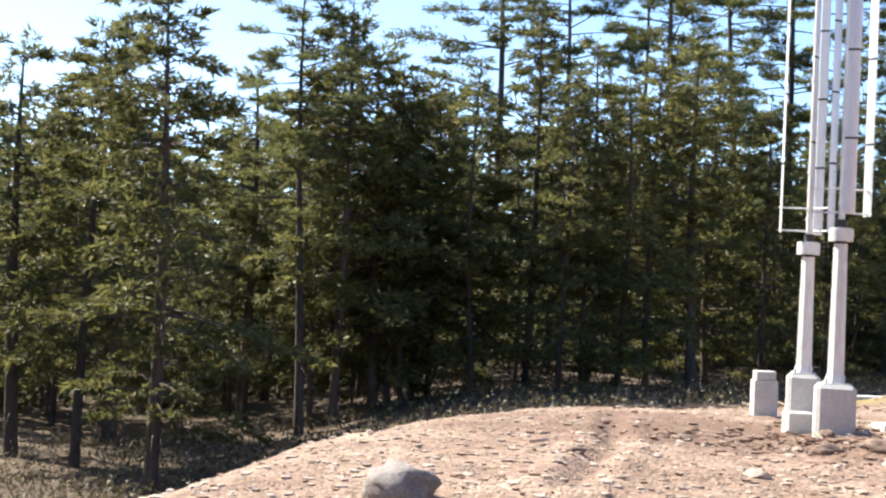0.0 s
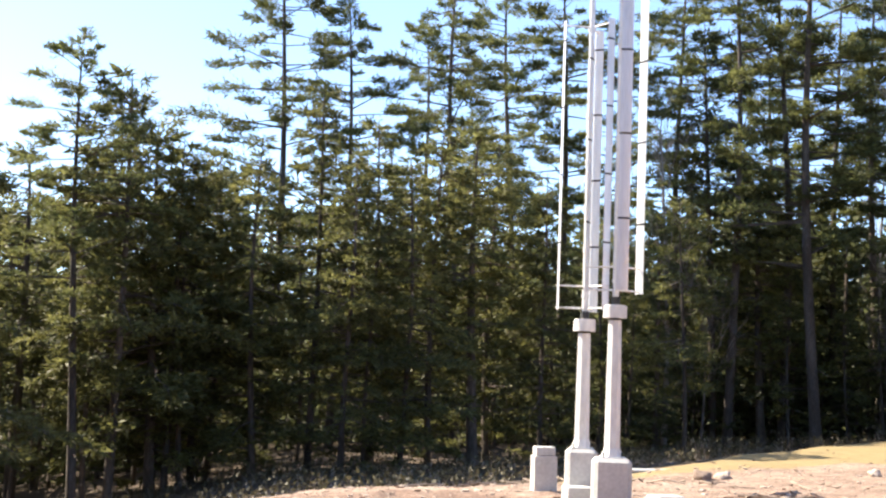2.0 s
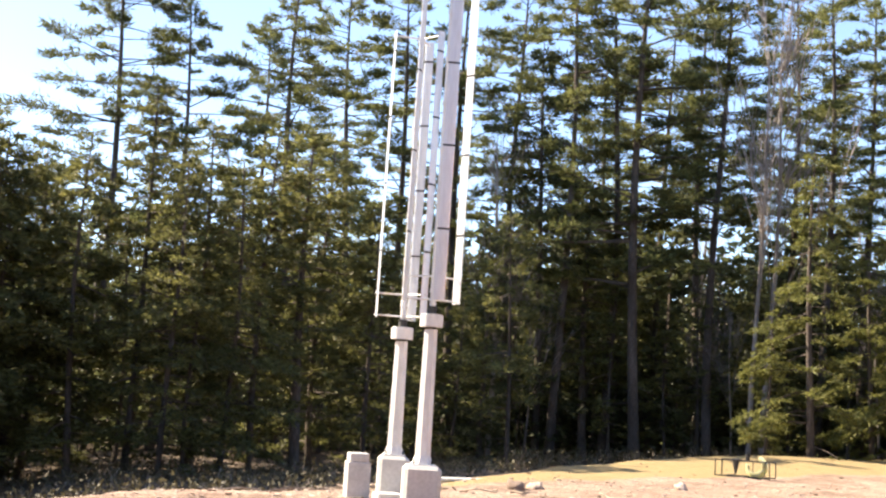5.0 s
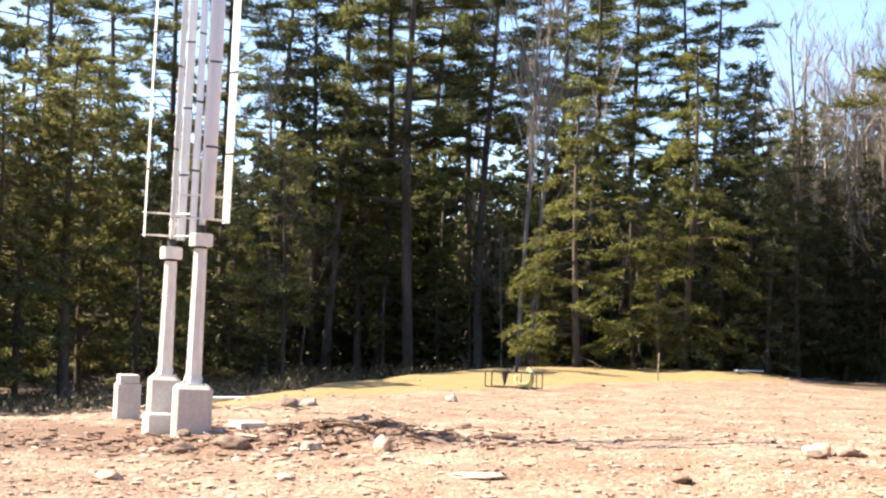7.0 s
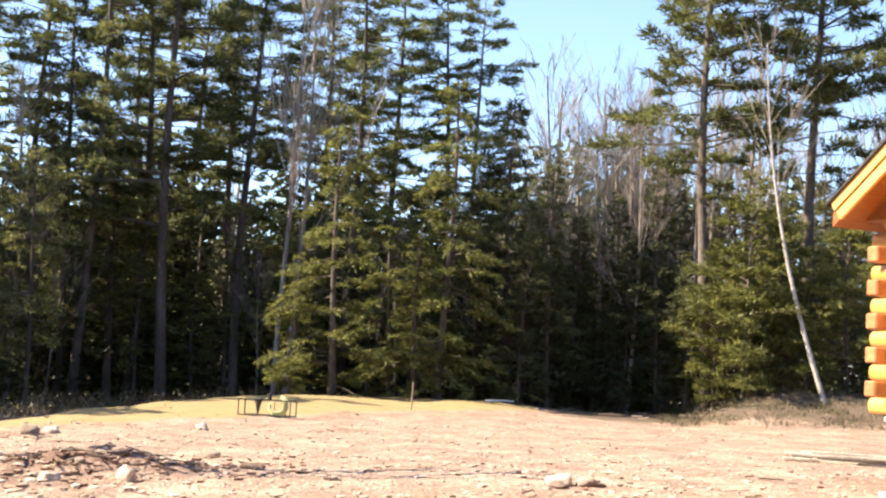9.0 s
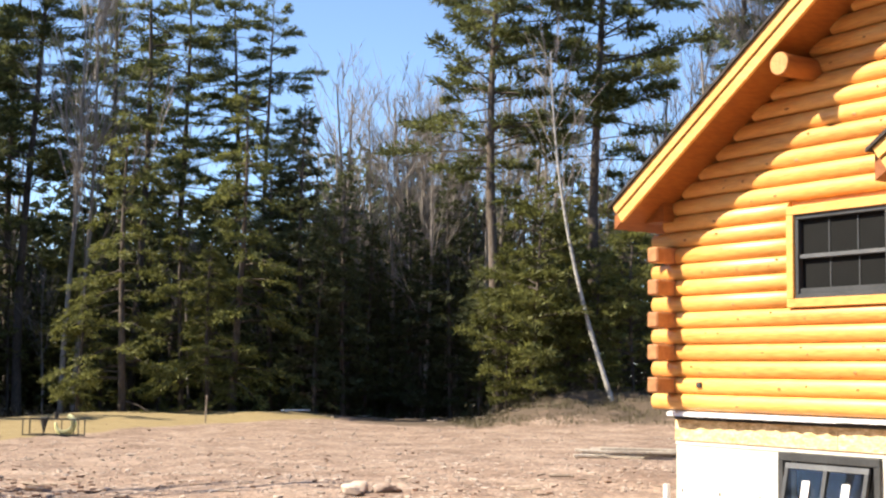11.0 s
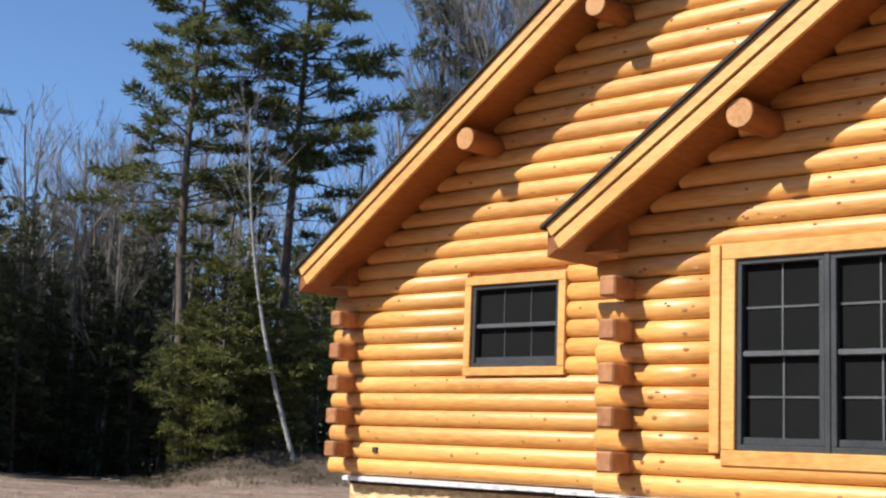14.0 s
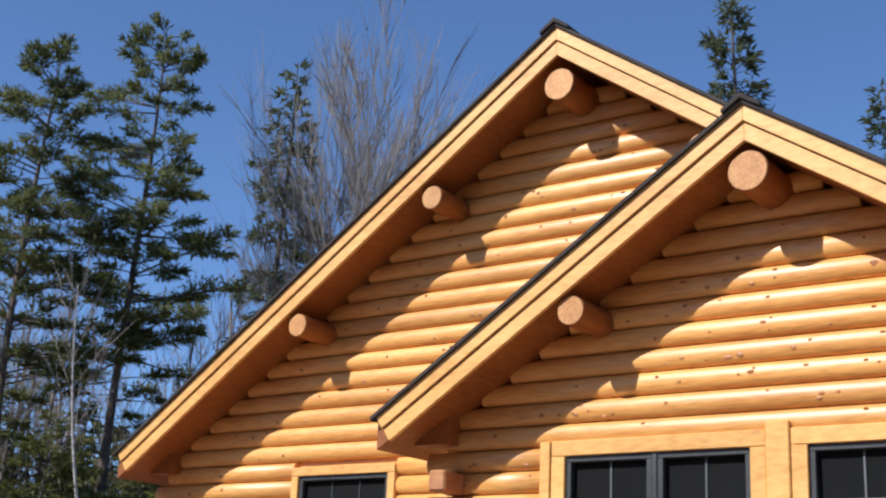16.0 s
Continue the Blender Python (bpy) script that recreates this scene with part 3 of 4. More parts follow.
part("sash_rail", tilted(box(X1 + 0.05, X1 + 0.09, 8.92, 10.03, 0.66, 0.72)), M_MUNTIN, cellar)
for a, b in ((8.92, 8.97), (9.45, 9.50), (9.98, 10.03)):
    part("sash_stile", tilted(box(X1 + 0.05, X1 + 0.09, a, b, 0.16, 0.66)), M_FRAME, cellar)
part("sash_rail", tilted(box(X1 + 0.05, X1 + 0.09, 8.92, 10.03, 0.11, 0.16)), M_FRAME, cellar)
for a, b in ((8.97, 9.45), (9.50, 9.98)):
    part("pane", tilted(box(X1 + 0.068, X1 + 0.074, a, b, 0.16, 0.66)), M_GLASS, cellar)
    part("sticker", tilted(box(X1 + 0.06, X1 + 0.064, (a + b) / 2 - 0.07, (a + b) / 2 + 0.03, 0.30, 0.54)), M_STICKER, cellar, "white paper label on the pane")
# Near-black panel added behind the panes for the cellar's darkness.
part("dark_backing", box(X1 + 0.36, X1 + 0.4, 8.8, 10.15, 0.0, 0.9), M_INSIDE, cellar)
part("junction_box", box(X1 - 0.105, X1 - 0.07, 11.16, 11.24, 1.52, 1.58, 0.004), M_TAR, house)
part("downpipe", rod((X1 + 0.02, 11.86, -0.2), (X1 + 0.02, 11.86, 0.36), 0.04), M_STICKER, house, "short white plastic pipe")


# knots in the sun-facing logs
def build_knots():
    rng = random.Random(11)
    bm = bmesh.new()
    for x, g, low, high, holes in ((X1, MAIN, 4.6, 11.7, [WIN1]), (X2, BUMP, 1.0, 6.8, [WIN2, WIN3])):
        n = 0
        while n < 190:
            y, k = rng.uniform(low, high), rng.randrange(0, 30)
            z = Z0 + COURSE * (k + 0.5) + rng.uniform(-0.05, 0.05)
            if z > g["ridge"] - 0.6 - abs(y - g["mid"]) * g["slope"] or any(h[0] - 0.1 < y < h[1] + 0.1 and h[2] - 0.1 < z < h[3] + 0.1 for h in holes):
                n += 0.2
                continue
            n += 1
            a = (z - (Z0 + COURSE * (k + 0.5))) / 0.0925
            depth = 0.02 + 0.066 * math.sqrt(max(0.0, 1 - (a * 0.985) ** 2))
            r = rng.uniform(0.012, 0.026)
            m = Matrix.Translation((x - depth + 0.002, y, z)) @ Matrix.Rotation(math.asin(a) * -0.9, 4, "Y") @ Matrix.Diagonal((0.006, r * rng.uniform(1, 1.7), r, 1))
            bmesh.ops.create_icosphere(bm, subdivisions=1, radius=1, matrix=m)
    tagged(part("knots", bm, M_KNOT, house, "brown pine knots"), kind="stuff")


build_knots()


# ---- wind turbines ----
def turbine(name, x, y, base_w, base_h, post_h, shaft_h, radius, turn, blade_z0, blade_z1, chord, lean):
    """Vertical-axis wind turbine: concrete pier, octagonal post, hub, thin shaft, straight blades on arms."""
    t = thing(name, pose(x, y, float(height(x, y)) - 0.03, 0, 0, 0), "white vertical-axis wind turbine on a square concrete pier", "wind turbine", "pair of wind turbines")
    w = base_w / 2
    pier = part("pier", box(-w, w, -w, w, -0.3, base_h, 0.05), M_PIER, t, "rounded grey concrete pier")
    part("base_plate", box(-0.15, 0.15, -0.15, 0.15, base_h, base_h + 0.02, 0.004), M_STEEL, t)
    for i in (-1, 1):
        for j in (-1, 1):
            part("anchor_bolt", rod((0.115 * i, 0.115 * j, base_h), (0.115 * i, 0.115 * j, base_h + 0.07), 0.012, sides=6), M_DARK, t)
    top = base_h + post_h
    bm = bmesh.new()
    bmesh.ops.create_cone(bm, cap_ends=True, segments=8, radius1=0.106, radius2=0.088, depth=post_h, matrix=Matrix.Translation((0, 0, base_h + 0.02 + post_h / 2)) @ Matrix.Rotation(radians(22.5), 4, "Z"))
    post = part("post", bm, M_STEEL, t)
    bm = bmesh.new()
    bmesh.ops.create_cone(bm, cap_ends=True, segments=8, radius1=0.145, radius2=0.107, depth=0.1, matrix=Matrix.Translation((0, 0, base_h + 0.07)) @ Matrix.Rotation(radians(22.5), 4, "Z"))
    part("post_foot", bm, M_STEEL, post)
    part("neck", rod((0, 0, top), (0, 0, top + 0.06), 0.07, sides=16), M_DARK, post)
    hub = part("generator_hub", rod((0, 0, top + 0.05), (0, 0, top + 0.2), 0.15, sides=24), M_STEEL, t)
    part("hub_rim", rod((0, 0, top + 0.195), (0, 0, top + 0.215), 0.135, sides=24), M_STEEL, hub)
    shaft = part("shaft", rod((0, 0, top + 0.2), (0, 0, shaft_h), 0.042, 0.036, 12), M_STEEL, t)
    z = top + 0.5
    while z < shaft_h:
        part("shaft_clamp", rod((0, 0, z), (0, 0, z + 0.05), 0.05, sides=12), M_STEEL, shaft)
        z += 0.62
    part("collar", rod((0, 0, top + 0.2), (0, 0, top + 0.32), 0.06, sides=12), M_DARK, shaft)
    for k in range(3):
        a = radians(turn + 120 * k)
        c, s = math.cos(a), math.sin(a)
        outline = [(0.5, 0.0), (0.36, 0.06), (0.1, 0.085), (-0.2, 0.06), (-0.5, 0.006), (-0.2, -0.05), (0.1, -0.065), (0.36, -0.045)]
        bm = prism([(p * chord, q * chord) for p, q in outline], "z", blade_z0, blade_z1)
        place = Matrix.Translation((radius * c, radius * s, 0)) @ Matrix.Rotation(a + radians(90), 4, "Z")
        bmesh.ops.transform(bm, matrix=place, verts=bm.verts)
        blade = part("blade", bm, M_BLADE, t, "long bright aluminium blade")
        for z in np.linspace(blade_z0 + 0.9, blade_z1 - 0.3, 4):
            bm = prism([(p * chord * 1.06, q * chord * 1.25) for p, q in outline], "z", z, z + 0.025)
            bmesh.ops.transform(bm, matrix=place, verts=bm.verts)
            part("blade_band", bm, M_DARK, blade)
        for z in (blade_z0 + 0.03, blade_z0 + 0.33, blade_z1 - 0.06):
            part("arm", rod((0, 0, z), (radius * c * 1.08, radius * s * 1.08, z), 0.014, 0.010, 8), M_STEEL, t)
    t.rotation_euler = (radians(lean[0]), radians(lean[1]), 0)
    return t


turbine("wind_turbine", 1.24, 17.2, 0.48, 0.70, 1.72, 7.6, 0.40, 36, 2.80, 7.25, 0.15, (0, 0.5))
turbine("wind_turbine", 0.93, 18.3, 0.42, 0.76, 1.53, 8.0, 0.385, 70, 2.62, 6.63, 0.13, (0, 0.5))


def small_block(x, y, w, h, cap, turn):
    b = thing("concrete_block_stack", pose(x, y, float(height(x, y)), 0, 0, turn), "grey concrete blocks stacked on the bare ground", "concrete block")
    part("block", box(-w / 2, w / 2, -w / 2, w / 2, -0.06, h, 0.012), M_PIER, b)
    if cap:
        part("cap_block", box(-w * 0.42, w * 0.42, -w * 0.45, w * 0.45, h + 0.002, h + cap, 0.012), M_PIER, b)


small_block(0.50, 19.9, 0.34, 0.52, 0.13, 8)
small_block(0.86, 17.85, 0.34, 0.28, 0, 12)
small_block(2.15, 18.9, 0.40, 0.10, 0, 20)


# ---- trees ----
def unit(v):
    return v / np.maximum(np.linalg.norm(v, axis=-1, keepdims=True), 1e-9)


class Heap:
    """Collects verts and quads of many small pieces."""

    def __init__(self):
        self.v, self.f, self.n = [], [], 0

    def add(self, verts, faces):
        self.v.append(np.asarray(verts, float).reshape(-1, 3))
        self.f += (np.asarray(faces) + self.n).tolist()
        self.n += len(self.v[-1])

    def sprays(self, p, d, length, width, rng, flat=0.0):
        """Slim three-cornered needle clumps from p along d; flat leans their faces to the sky."""
        n = len(p)
        side = np.cross(d, unit(rng.normal(size=(n, 3)) * (1, 1, 1 - flat) + np.array((0, 0, flat * 2.0))))
        side = unit(side) * (width * 0.5)[:, None]
        tip = p + d * length[:, None]
        near = p + d * (length * rng.uniform(0.0, 0.35, n))[:, None]
        self.add(np.stack([near + side, tip, near - side], 1), np.arange(3 * n).reshape(n, 3))

    def limb(self, pts, radii, sides=3):
        """A tapered bent bar through pts."""
        pts, radii = np.asarray(pts, float), np.asarray(radii, float)
        axis = unit(np.gradient(pts, axis=0))
        ref = np.where(np.abs(axis[:, 2:3]) > 0.9, np.array((1.0, 0, 0)), np.array((0, 0, 1.0)))
        u = unit(np.cross(axis, ref))
        w = np.cross(axis, u)
        a = np.arange(sides) * 2 * np.pi / sides
        ring = pts[:, None] + radii[:, None, None] * (np.cos(a)[None, :, None] * u[:, None] + np.sin(a)[None, :, None] * w[:, None])
        k = len(pts)
        i = np.arange(k * sides).reshape(k, sides)
        j = np.roll(i, -1, 1)
        self.add(ring, np.stack([i[:-1], j[:-1], j[1:], i[1:]], -1).reshape(-1, 4))

    def mesh(self, name, mat, smooth=False):
        return mesh_of(name, np.concatenate(self.v).tolist(), [tuple(f) for f in self.f], mat, smooth)


def trunk_line(rng, h, wobble, lean=0.0, n=14):
    z = np.linspace(-0.5, h, n)
    a = rng.uniform(0, 6.28)
    x = wobble * np.sin(z / h * rng.uniform(2, 5) + a) + lean * h * np.sin(np.clip(z / h, -0.05, 1) * 1.45)
    y = wobble * np.cos(z / h * rng.uniform(2, 5) + a)
    x, y = x - np.interp(0, z, x), y - np.interp(0, z, y)
    return np.stack([x, y, z], -1)


def conifer(seed, h, r, start, whorl, per, reach, tilt, droop, dens, size, flat, mat, shape=0.8, gap=0.1, stubs=0.3, bark=None, outer=0.22, coarse=(0.18, 0.42)):
    """Trunk and crown meshes of a needle tree of height h: whorls of branches, twigs and sprays."""
    rng = np.random.RandomState(seed)
    line = trunk_line(rng, h, 0.012 * h)
    wood, leaf, limbs = Heap(), Heap(), Heap()
    z_of = line[:, 2]
    rad = np.maximum(r * (1 - np.clip(z_of / h, 0, 1)) ** 0.8 + 0.012, 0.012)
    rad[0] *= 1.25
    wood.limb(line, rad, 9)
    z = start * h
    p1, p2 = rng.uniform(0, 6.28, 2)
    zs = []
    while z < h * 0.985:
        zs.append(z)
        z += whorl * rng.uniform(0.7, 1.3) * (0.55 + 0.45 * (1 - z / h))
    for z in zs:
        k = (z - start * h) / (h * (1 - start))
        span = reach * min(1.0, (1 - k) ** shape + 0.02) * (0.55 + 0.45 * min(1, k * 5 + 0.3))
        n = max(3, int(round(per * rng.uniform(0.7, 1.3))))
        a0 = rng.uniform(0, 6.28)
        for i in range(n):
            if rng.rand() < gap:
                continue
            a = a0 + 6.28 * i / n + rng.uniform(-0.45, 0.45)
            # uneven outline: lobes that wander up the trunk
            lobe = 1 + 0.26 * math.sin(a + p1 + z * 0.55) + 0.2 * math.sin(2 * a + p2 - z * 0.8)
            length = span * lobe * rng.uniform(0.55, 1.2)
            zz = min(z + rng.uniform(-0.8, 0.8) * whorl, h * 0.985)
            centre = np.array([np.interp(zz, z_of, line[:, c]) for c in range(3)])
            if length < 0.12:
                length = 0.12
            up = radians(tilt + (20 if k > 0.85 else 0) + rng.uniform(-16, 16))
            s = np.linspace(0, 1, 5)
            out = length * s * math.cos(up)
            rise = length * (s * math.sin(up) - droop * s ** 1.8 + 0.10 * droop * s ** 4)
            pts = centre + np.stack([np.cos(a) * out, np.sin(a) * out, rise], -1)
            pts[:, :2] += rng.normal(size=(5, 2)) * 0.03 * length * s[:, None]
            limbs.limb(pts, np.interp(s, (0, 1), (0.012 + 0.011 * length, 0.004)), 3)
            m = max(4, int(length * dens))
            q = rng.uniform(outer, 1.0, m) ** 0.75
            root = np.stack([np.interp(q, s, pts[:, j]) for j in range(3)], -1)
            along = unit(pts[4] - pts[1])
            across = np.array((-math.sin(a), math.cos(a), 0.0))
            side = rng.choice((-1.0, 1.0), m)
            d = unit(along * rng.uniform(0.3, 1.0, m)[:, None] + across * (side * rng.uniform(0.2, 1.0, m))[:, None] + rng.normal(size=(m, 3)) * np.array((0.16, 0.16, 0.14)) + np.array((0, 0, 0.16 - 0.5 * droop)))
            twig = length * 0.30 * (1.15 - q) + 0.18
            per_twig = 6
            f = np.tile(np.linspace(0.15, 1, per_twig), m)
            base = np.repeat(root, per_twig, 0) + np.repeat(d * twig[:, None], per_twig, 0) * f[:, None]
            dd = unit(np.repeat(d, per_twig, 0) + rng.normal(size=(m * per_twig, 3)) * (0.55 - 0.2 * flat))
            ll = size * rng.uniform(0.6, 1.35, m * per_twig)
            leaf.sprays(base, dd, ll, ll * rng.uniform(*coarse, m * per_twig), rng, flat)
    # dead twigs below the crown
    for i in range(int(stubs * start * h * 4)):
        z = rng.uniform(0.08, 1) * start * h
        centre = np.array([np.interp(z, z_of, line[:, i]) for i in range(3)])
        a, length = rng.uniform(0, 6.28), rng.uniform(0.3, 1.5)
        s = np.linspace(0, 1, 4)
        limbs.limb(centre + np.stack([np.cos(a) * s * length, np.sin(a) * s * length, -0.25 * length * s ** 1.5 + 0.05 * s], -1), 0.016 * (1.1 - s), 3)
    return wood.mesh("trunk", bark or M_BARK, True), leaf.mesh("crown", mat), limbs.mesh("branchwork", bark or M_BARK)


def hardwood(seed, h, r, fork, levels, lean, bark, twigs=9, spread=32, reach=(0.18, 0.38)):
    """A bare tree: trunk, limbs and fine twigs."""
    rng = np.random.RandomState(seed)
    line = trunk_line(rng, h * 0.82, 0.014 * h, lean)
    wood, fine = Heap(), Heap()
    z_of = line[:, 2]
    wood.limb(line, np.maximum(r * (1 - np.clip(z_of / h, 0, 1)) ** 0.9, 0.01), 8)

    def grow(p, d, length, rad, level):
        s = np.linspace(0, 1, 4)
        bend = unit(rng.normal(size=3)) * 0.12 + np.array((0, 0, 0.10))
        pts = p + np.outer(s, d) * length + np.outer(s ** 2, bend) * length
        fine.limb(pts, rad * (1 - 0.6 * s), 4 if level < 1 else 3)
        if level >= levels:
            return
        for k in range(rng.randint(twigs // 2, twigs)):
            q = rng.uniform(0.2, 1)
            at = np.array([np.interp(q, s, pts[:, j]) for j in range(3)])
            nd = unit(d + unit(rng.normal(size=3)) * math.tan(radians(spread)) + np.array((0, 0, 0.22)))
            grow(at, nd, length * rng.uniform(0.3, 0.58), max(0.011, rad * 0.45), level + 1)

    n = int(15 + h * 0.7)
    for i in range(n):
        z = h * 0.82 * (fork + (1 - fork) * (i + rng.rand()) / n)
        p = np.array([np.interp(z, z_of, line[:, j]) for j in range(3)])
        a = rng.uniform(0, 6.28)
        up = radians(rng.uniform(45, 74))
        d = np.array((math.cos(a) * math.cos(up), math.sin(a) * math.cos(up), math.sin(up)))
        grow(p, d, (h - z) * rng.uniform(*reach) + 0.5, r * 0.27 * (1.1 - z / h), 1)
    return wood.mesh("trunk", bark, True), fine.mesh("crown", M_GREYBARK)


KINDS = {}


def kind(name, count, maker, label, h):
    KINDS[name] = ([maker(i) for i in range(count)], label, h)


kind("white_pine", 4, lambda i: conifer(20 + i, 22.0, 0.19, (0.34, 0.45, 0.40, 0.28)[i], 0.9, 5.1, 3.7, 9, 0.05, 24, 0.23, 0.3, M_PINE, 0.55, 0.28, outer=0.34, coarse=(0.15, 0.34)), "tall white pine with layered branches and bare lower trunk", 22.0)
kind("crown_pine", 2, lambda i: conifer(30 + i, 22.0, 0.20, (0.42, 0.36)[i], 0.75, 5.5, 3.4, 10, 0.05, 23, 0.26, 0.45, M_PINE, 0.45, 0.2, outer=0.32, coarse=(0.15, 0.34)), "tall white pine with a full rounded crown", 22.0)
kind("broad_hemlock", 3, lambda i: conifer(50 + i, 12.0, (0.13, 0.19, 0.16)[i], (0.22, 0.32, 0.16)[i], 0.46, 5.4, 2.6, 8, 0.24, 13, 0.25, 0.4, M_HEMLOCK, 0.48, 0.24, 1.2, coarse=(0.16, 0.38)), "dark hemlock with a broad ragged crown", 12.0)
kind("hemlock", 3, lambda i: conifer(40 + i, 12.0, 0.11, (0.12, 0.22, 0.08)[i], 0.48, 5.3, 2.4, 4, 0.32, 13, 0.25, 0.4, M_HEMLOCK, 0.64, 0.22, 1.0, coarse=(0.16, 0.36)), "yellow-green hemlock with drooping branches", 12.0)
kind("spruce", 2, lambda i: conifer(60 + i, 16.0, 0.15, 0.06, 0.58, 5.6, 2.4, -2, 0.2, 12, 0.28, 0.4, M_SPRUCE, 0.75, 0.18, coarse=(0.16, 0.36)), "dark green narrow spruce tree", 16.0)
# Lighter needles than the other hemlocks: sunlight is put into their colour.
kind("edge_hemlock", 2, lambda i: conifer(45 + i, 12.0, 0.14, 0.07, 0.62, 4.8, 2.7, 6, 0.46, 24, 0.21, 0.5, M_YOUNG_SUNLIT, 0.7, 0.36, coarse=(0.16, 0.36)), "yellow-green hemlock with sunlight put into its colour and long drooping branches", 12.0)
kind("young_pine", 2, lambda i: conifer(70 + i, 6.5, 0.06, 0.06, 0.46, 5.5, 2.1, 16, 0.10, 19, 0.23, 0.3, M_YOUNG_SUNLIT, 0.6, 0.16, coarse=(0.15, 0.34)), "young light green pine at the edge of the wood", 6.5)
kind("thicket_conifer", 3, lambda i: conifer(80 + i, 10.0, 0.08, (0.26, 0.4, 0.14)[i], 0.56, 4.5, 1.8, 0, 0.2, 13, 0.25, 0.4, M_HEMLOCK, 0.5, 0.26, 1.2, coarse=(0.16, 0.36)), "slender shaded conifer with many dead lower twigs", 10.0)
kind("bare_tree", 3, lambda i: hardwood(90 + i, 18.0, 0.14, 0.3, 3, 0.0, M_GREYBARK, 5, 24), "leafless grey hardwood tree with fine twigs", 18.0)
kind("broad_bare_tree", 2, lambda i: hardwood(105 + i, 18.0, 0.17, 0.42, 3, 0.0, M_GREYBARK, 11, 26, (0.42, 0.7)), "leafless grey hardwood with a broad upright crown", 18.0)
kind("bare_sapling", 2, lambda i: hardwood(96 + i, 11.0, 0.07, 0.3, 3, 0.01, M_GREYBARK, 6, 26), "thin leafless grey sapling at the wood's edge", 11.0)
kind("birch", 1, lambda i: hardwood(99, 14.0, 0.085, 0.5, 2, -0.215, M_BIRCH, 7, 24), "leaning pale birch trunk with bare twigs", 14.0)
TREE_RNG = random.Random(7)


def plant(name, az, dist, h, turn=None, variant=None):
    """A tree of height h, at an angle to the left of +y and a distance from the origin."""
    meshes, label, full = KINDS[name]
    v = TREE_RNG.randrange(len(meshes)) if variant is None else variant
    x, y = -math.sin(radians(az)) * dist, math.cos(radians(az)) * dist
    s = h / full
    wide = s ** 0.8
    spin = TREE_RNG.uniform(0, 360) if turn is None else turn
    m = Matrix.Translation((x, y, float(height(x, y)))) @ Matrix.Rotation(radians(spin), 4, "Z") @ Matrix.Diagonal((wide, wide, s, 1))
    t = thing(name, m, label, "tree", "trees of the wood")
    part("trunk", meshes[v][0], None, t)
    part("crown", meshes[v][1], None, t)
    if len(meshes[v]) > 2:
        tagged(part("branchwork", meshes[v][2], None, t), kind="stuff")


# trees that stand out, as (angle, distance, height)
STANDING = {
    "white_pine": ((17.8, 34, 12.2), (10.0, 48, 19.4), (7.2, 47, 16.4), (1.9, 46, 18.1), (3.8, 50, 16.0), (-2.4, 54, 20.2), (-0.4, 52, 19.0), (-9.6, 52, 21.0), (-13.2, 51, 24.5), (-16.2, 52, 20.6), (-11.8, 54, 21.1), (-7.7, 55, 21.0), (-20.6, 56, 21.2), (-22.3, 58, 20.6), (-15.8, 58, 21.0), (-14.0, 60, 21.0), (-19.1, 60, 22.0), (-26.0, 58, 18.5), (-24.6, 60, 20.0), (-5.2, 54, 21.4)),
    "crown_pine": ((-36.3, 48, 22.3), (-40.4, 50, 23.8)),
    "broad_hemlock": ((29.5, 33, 9.8), (27.0, 31, 9.9), (24.0, 27, 10.2), (16.4, 35, 11.2), (14.7, 36, 10.0), (20.2, 40, 10.5), (25.6, 36, 11.1), (13.0, 37, 8.8), (1.2, 37, 9.5), (-11.0, 53, 10.5)),
    "hemlock": ((8.2, 36, 10.4), (10.5, 36, 9.2), (12.4, 38, 9.2), (5.6, 38, 9.8), (3.1, 36, 9.3), (0.6, 39, 9.7), (-1.7, 38, 7.8), (14.1, 36, 9.5), (16.3, 38, 10.6), (6.8, 34, 8.1), (4.3, 35, 8.3)),
    "edge_hemlock": ((-20.4, 45.5, 10.1), (-24.9, 47, 11.4), (-18.6, 46, 5.0), (-22.8, 48, 8.0), (-23.9, 46.5, 6.0)),
    "spruce": ((-27.8, 50, 12.0), (-29.6, 49, 9.3), (-26.5, 50, 10.5), (-28.4, 48, 7.5), (-34.2, 50, 9.2), (-32.8, 50, 6.8), (-30.9, 54, 6.5), (-31.8, 55, 8.3), (-35.4, 49, 6.0), (-46.2, 60, 27.4), (-67.0, 46, 24.5), (-73.1, 45, 20.1), (-9.0, 53, 17.0), (-6.6, 50, 9.0)),
    "young_pine": ((-37.8, 46, 7.4), (-39.3, 47, 6.4), (-36.6, 47, 5.4), (-42.0, 48, 6.5), (-40.4, 46.5, 4.5)),
    "bare_sapling": ((-17.9, 49, 18.2), (-18.4, 49.5, 18.7)),
    "bare_tree": ((-31.5, 52, 13), (-33.0, 50, 12), (-34.4, 56, 14), (-7.0, 51, 15), (-38.0, 55, 17), (-43.6, 52, 16), (-45.1, 55, 18)),
    "broad_bare_tree": ((-49.6, 57, 27.5), (-48.4, 60, 24), (-50.9, 60, 24.5), (-33.0, 54, 14)),
}
for name, spots in STANDING.items():
    for az, d, h in spots:
        plant(name, az, d, h)
plant("birch", -41.1, 45, 14.5, turn=-41)


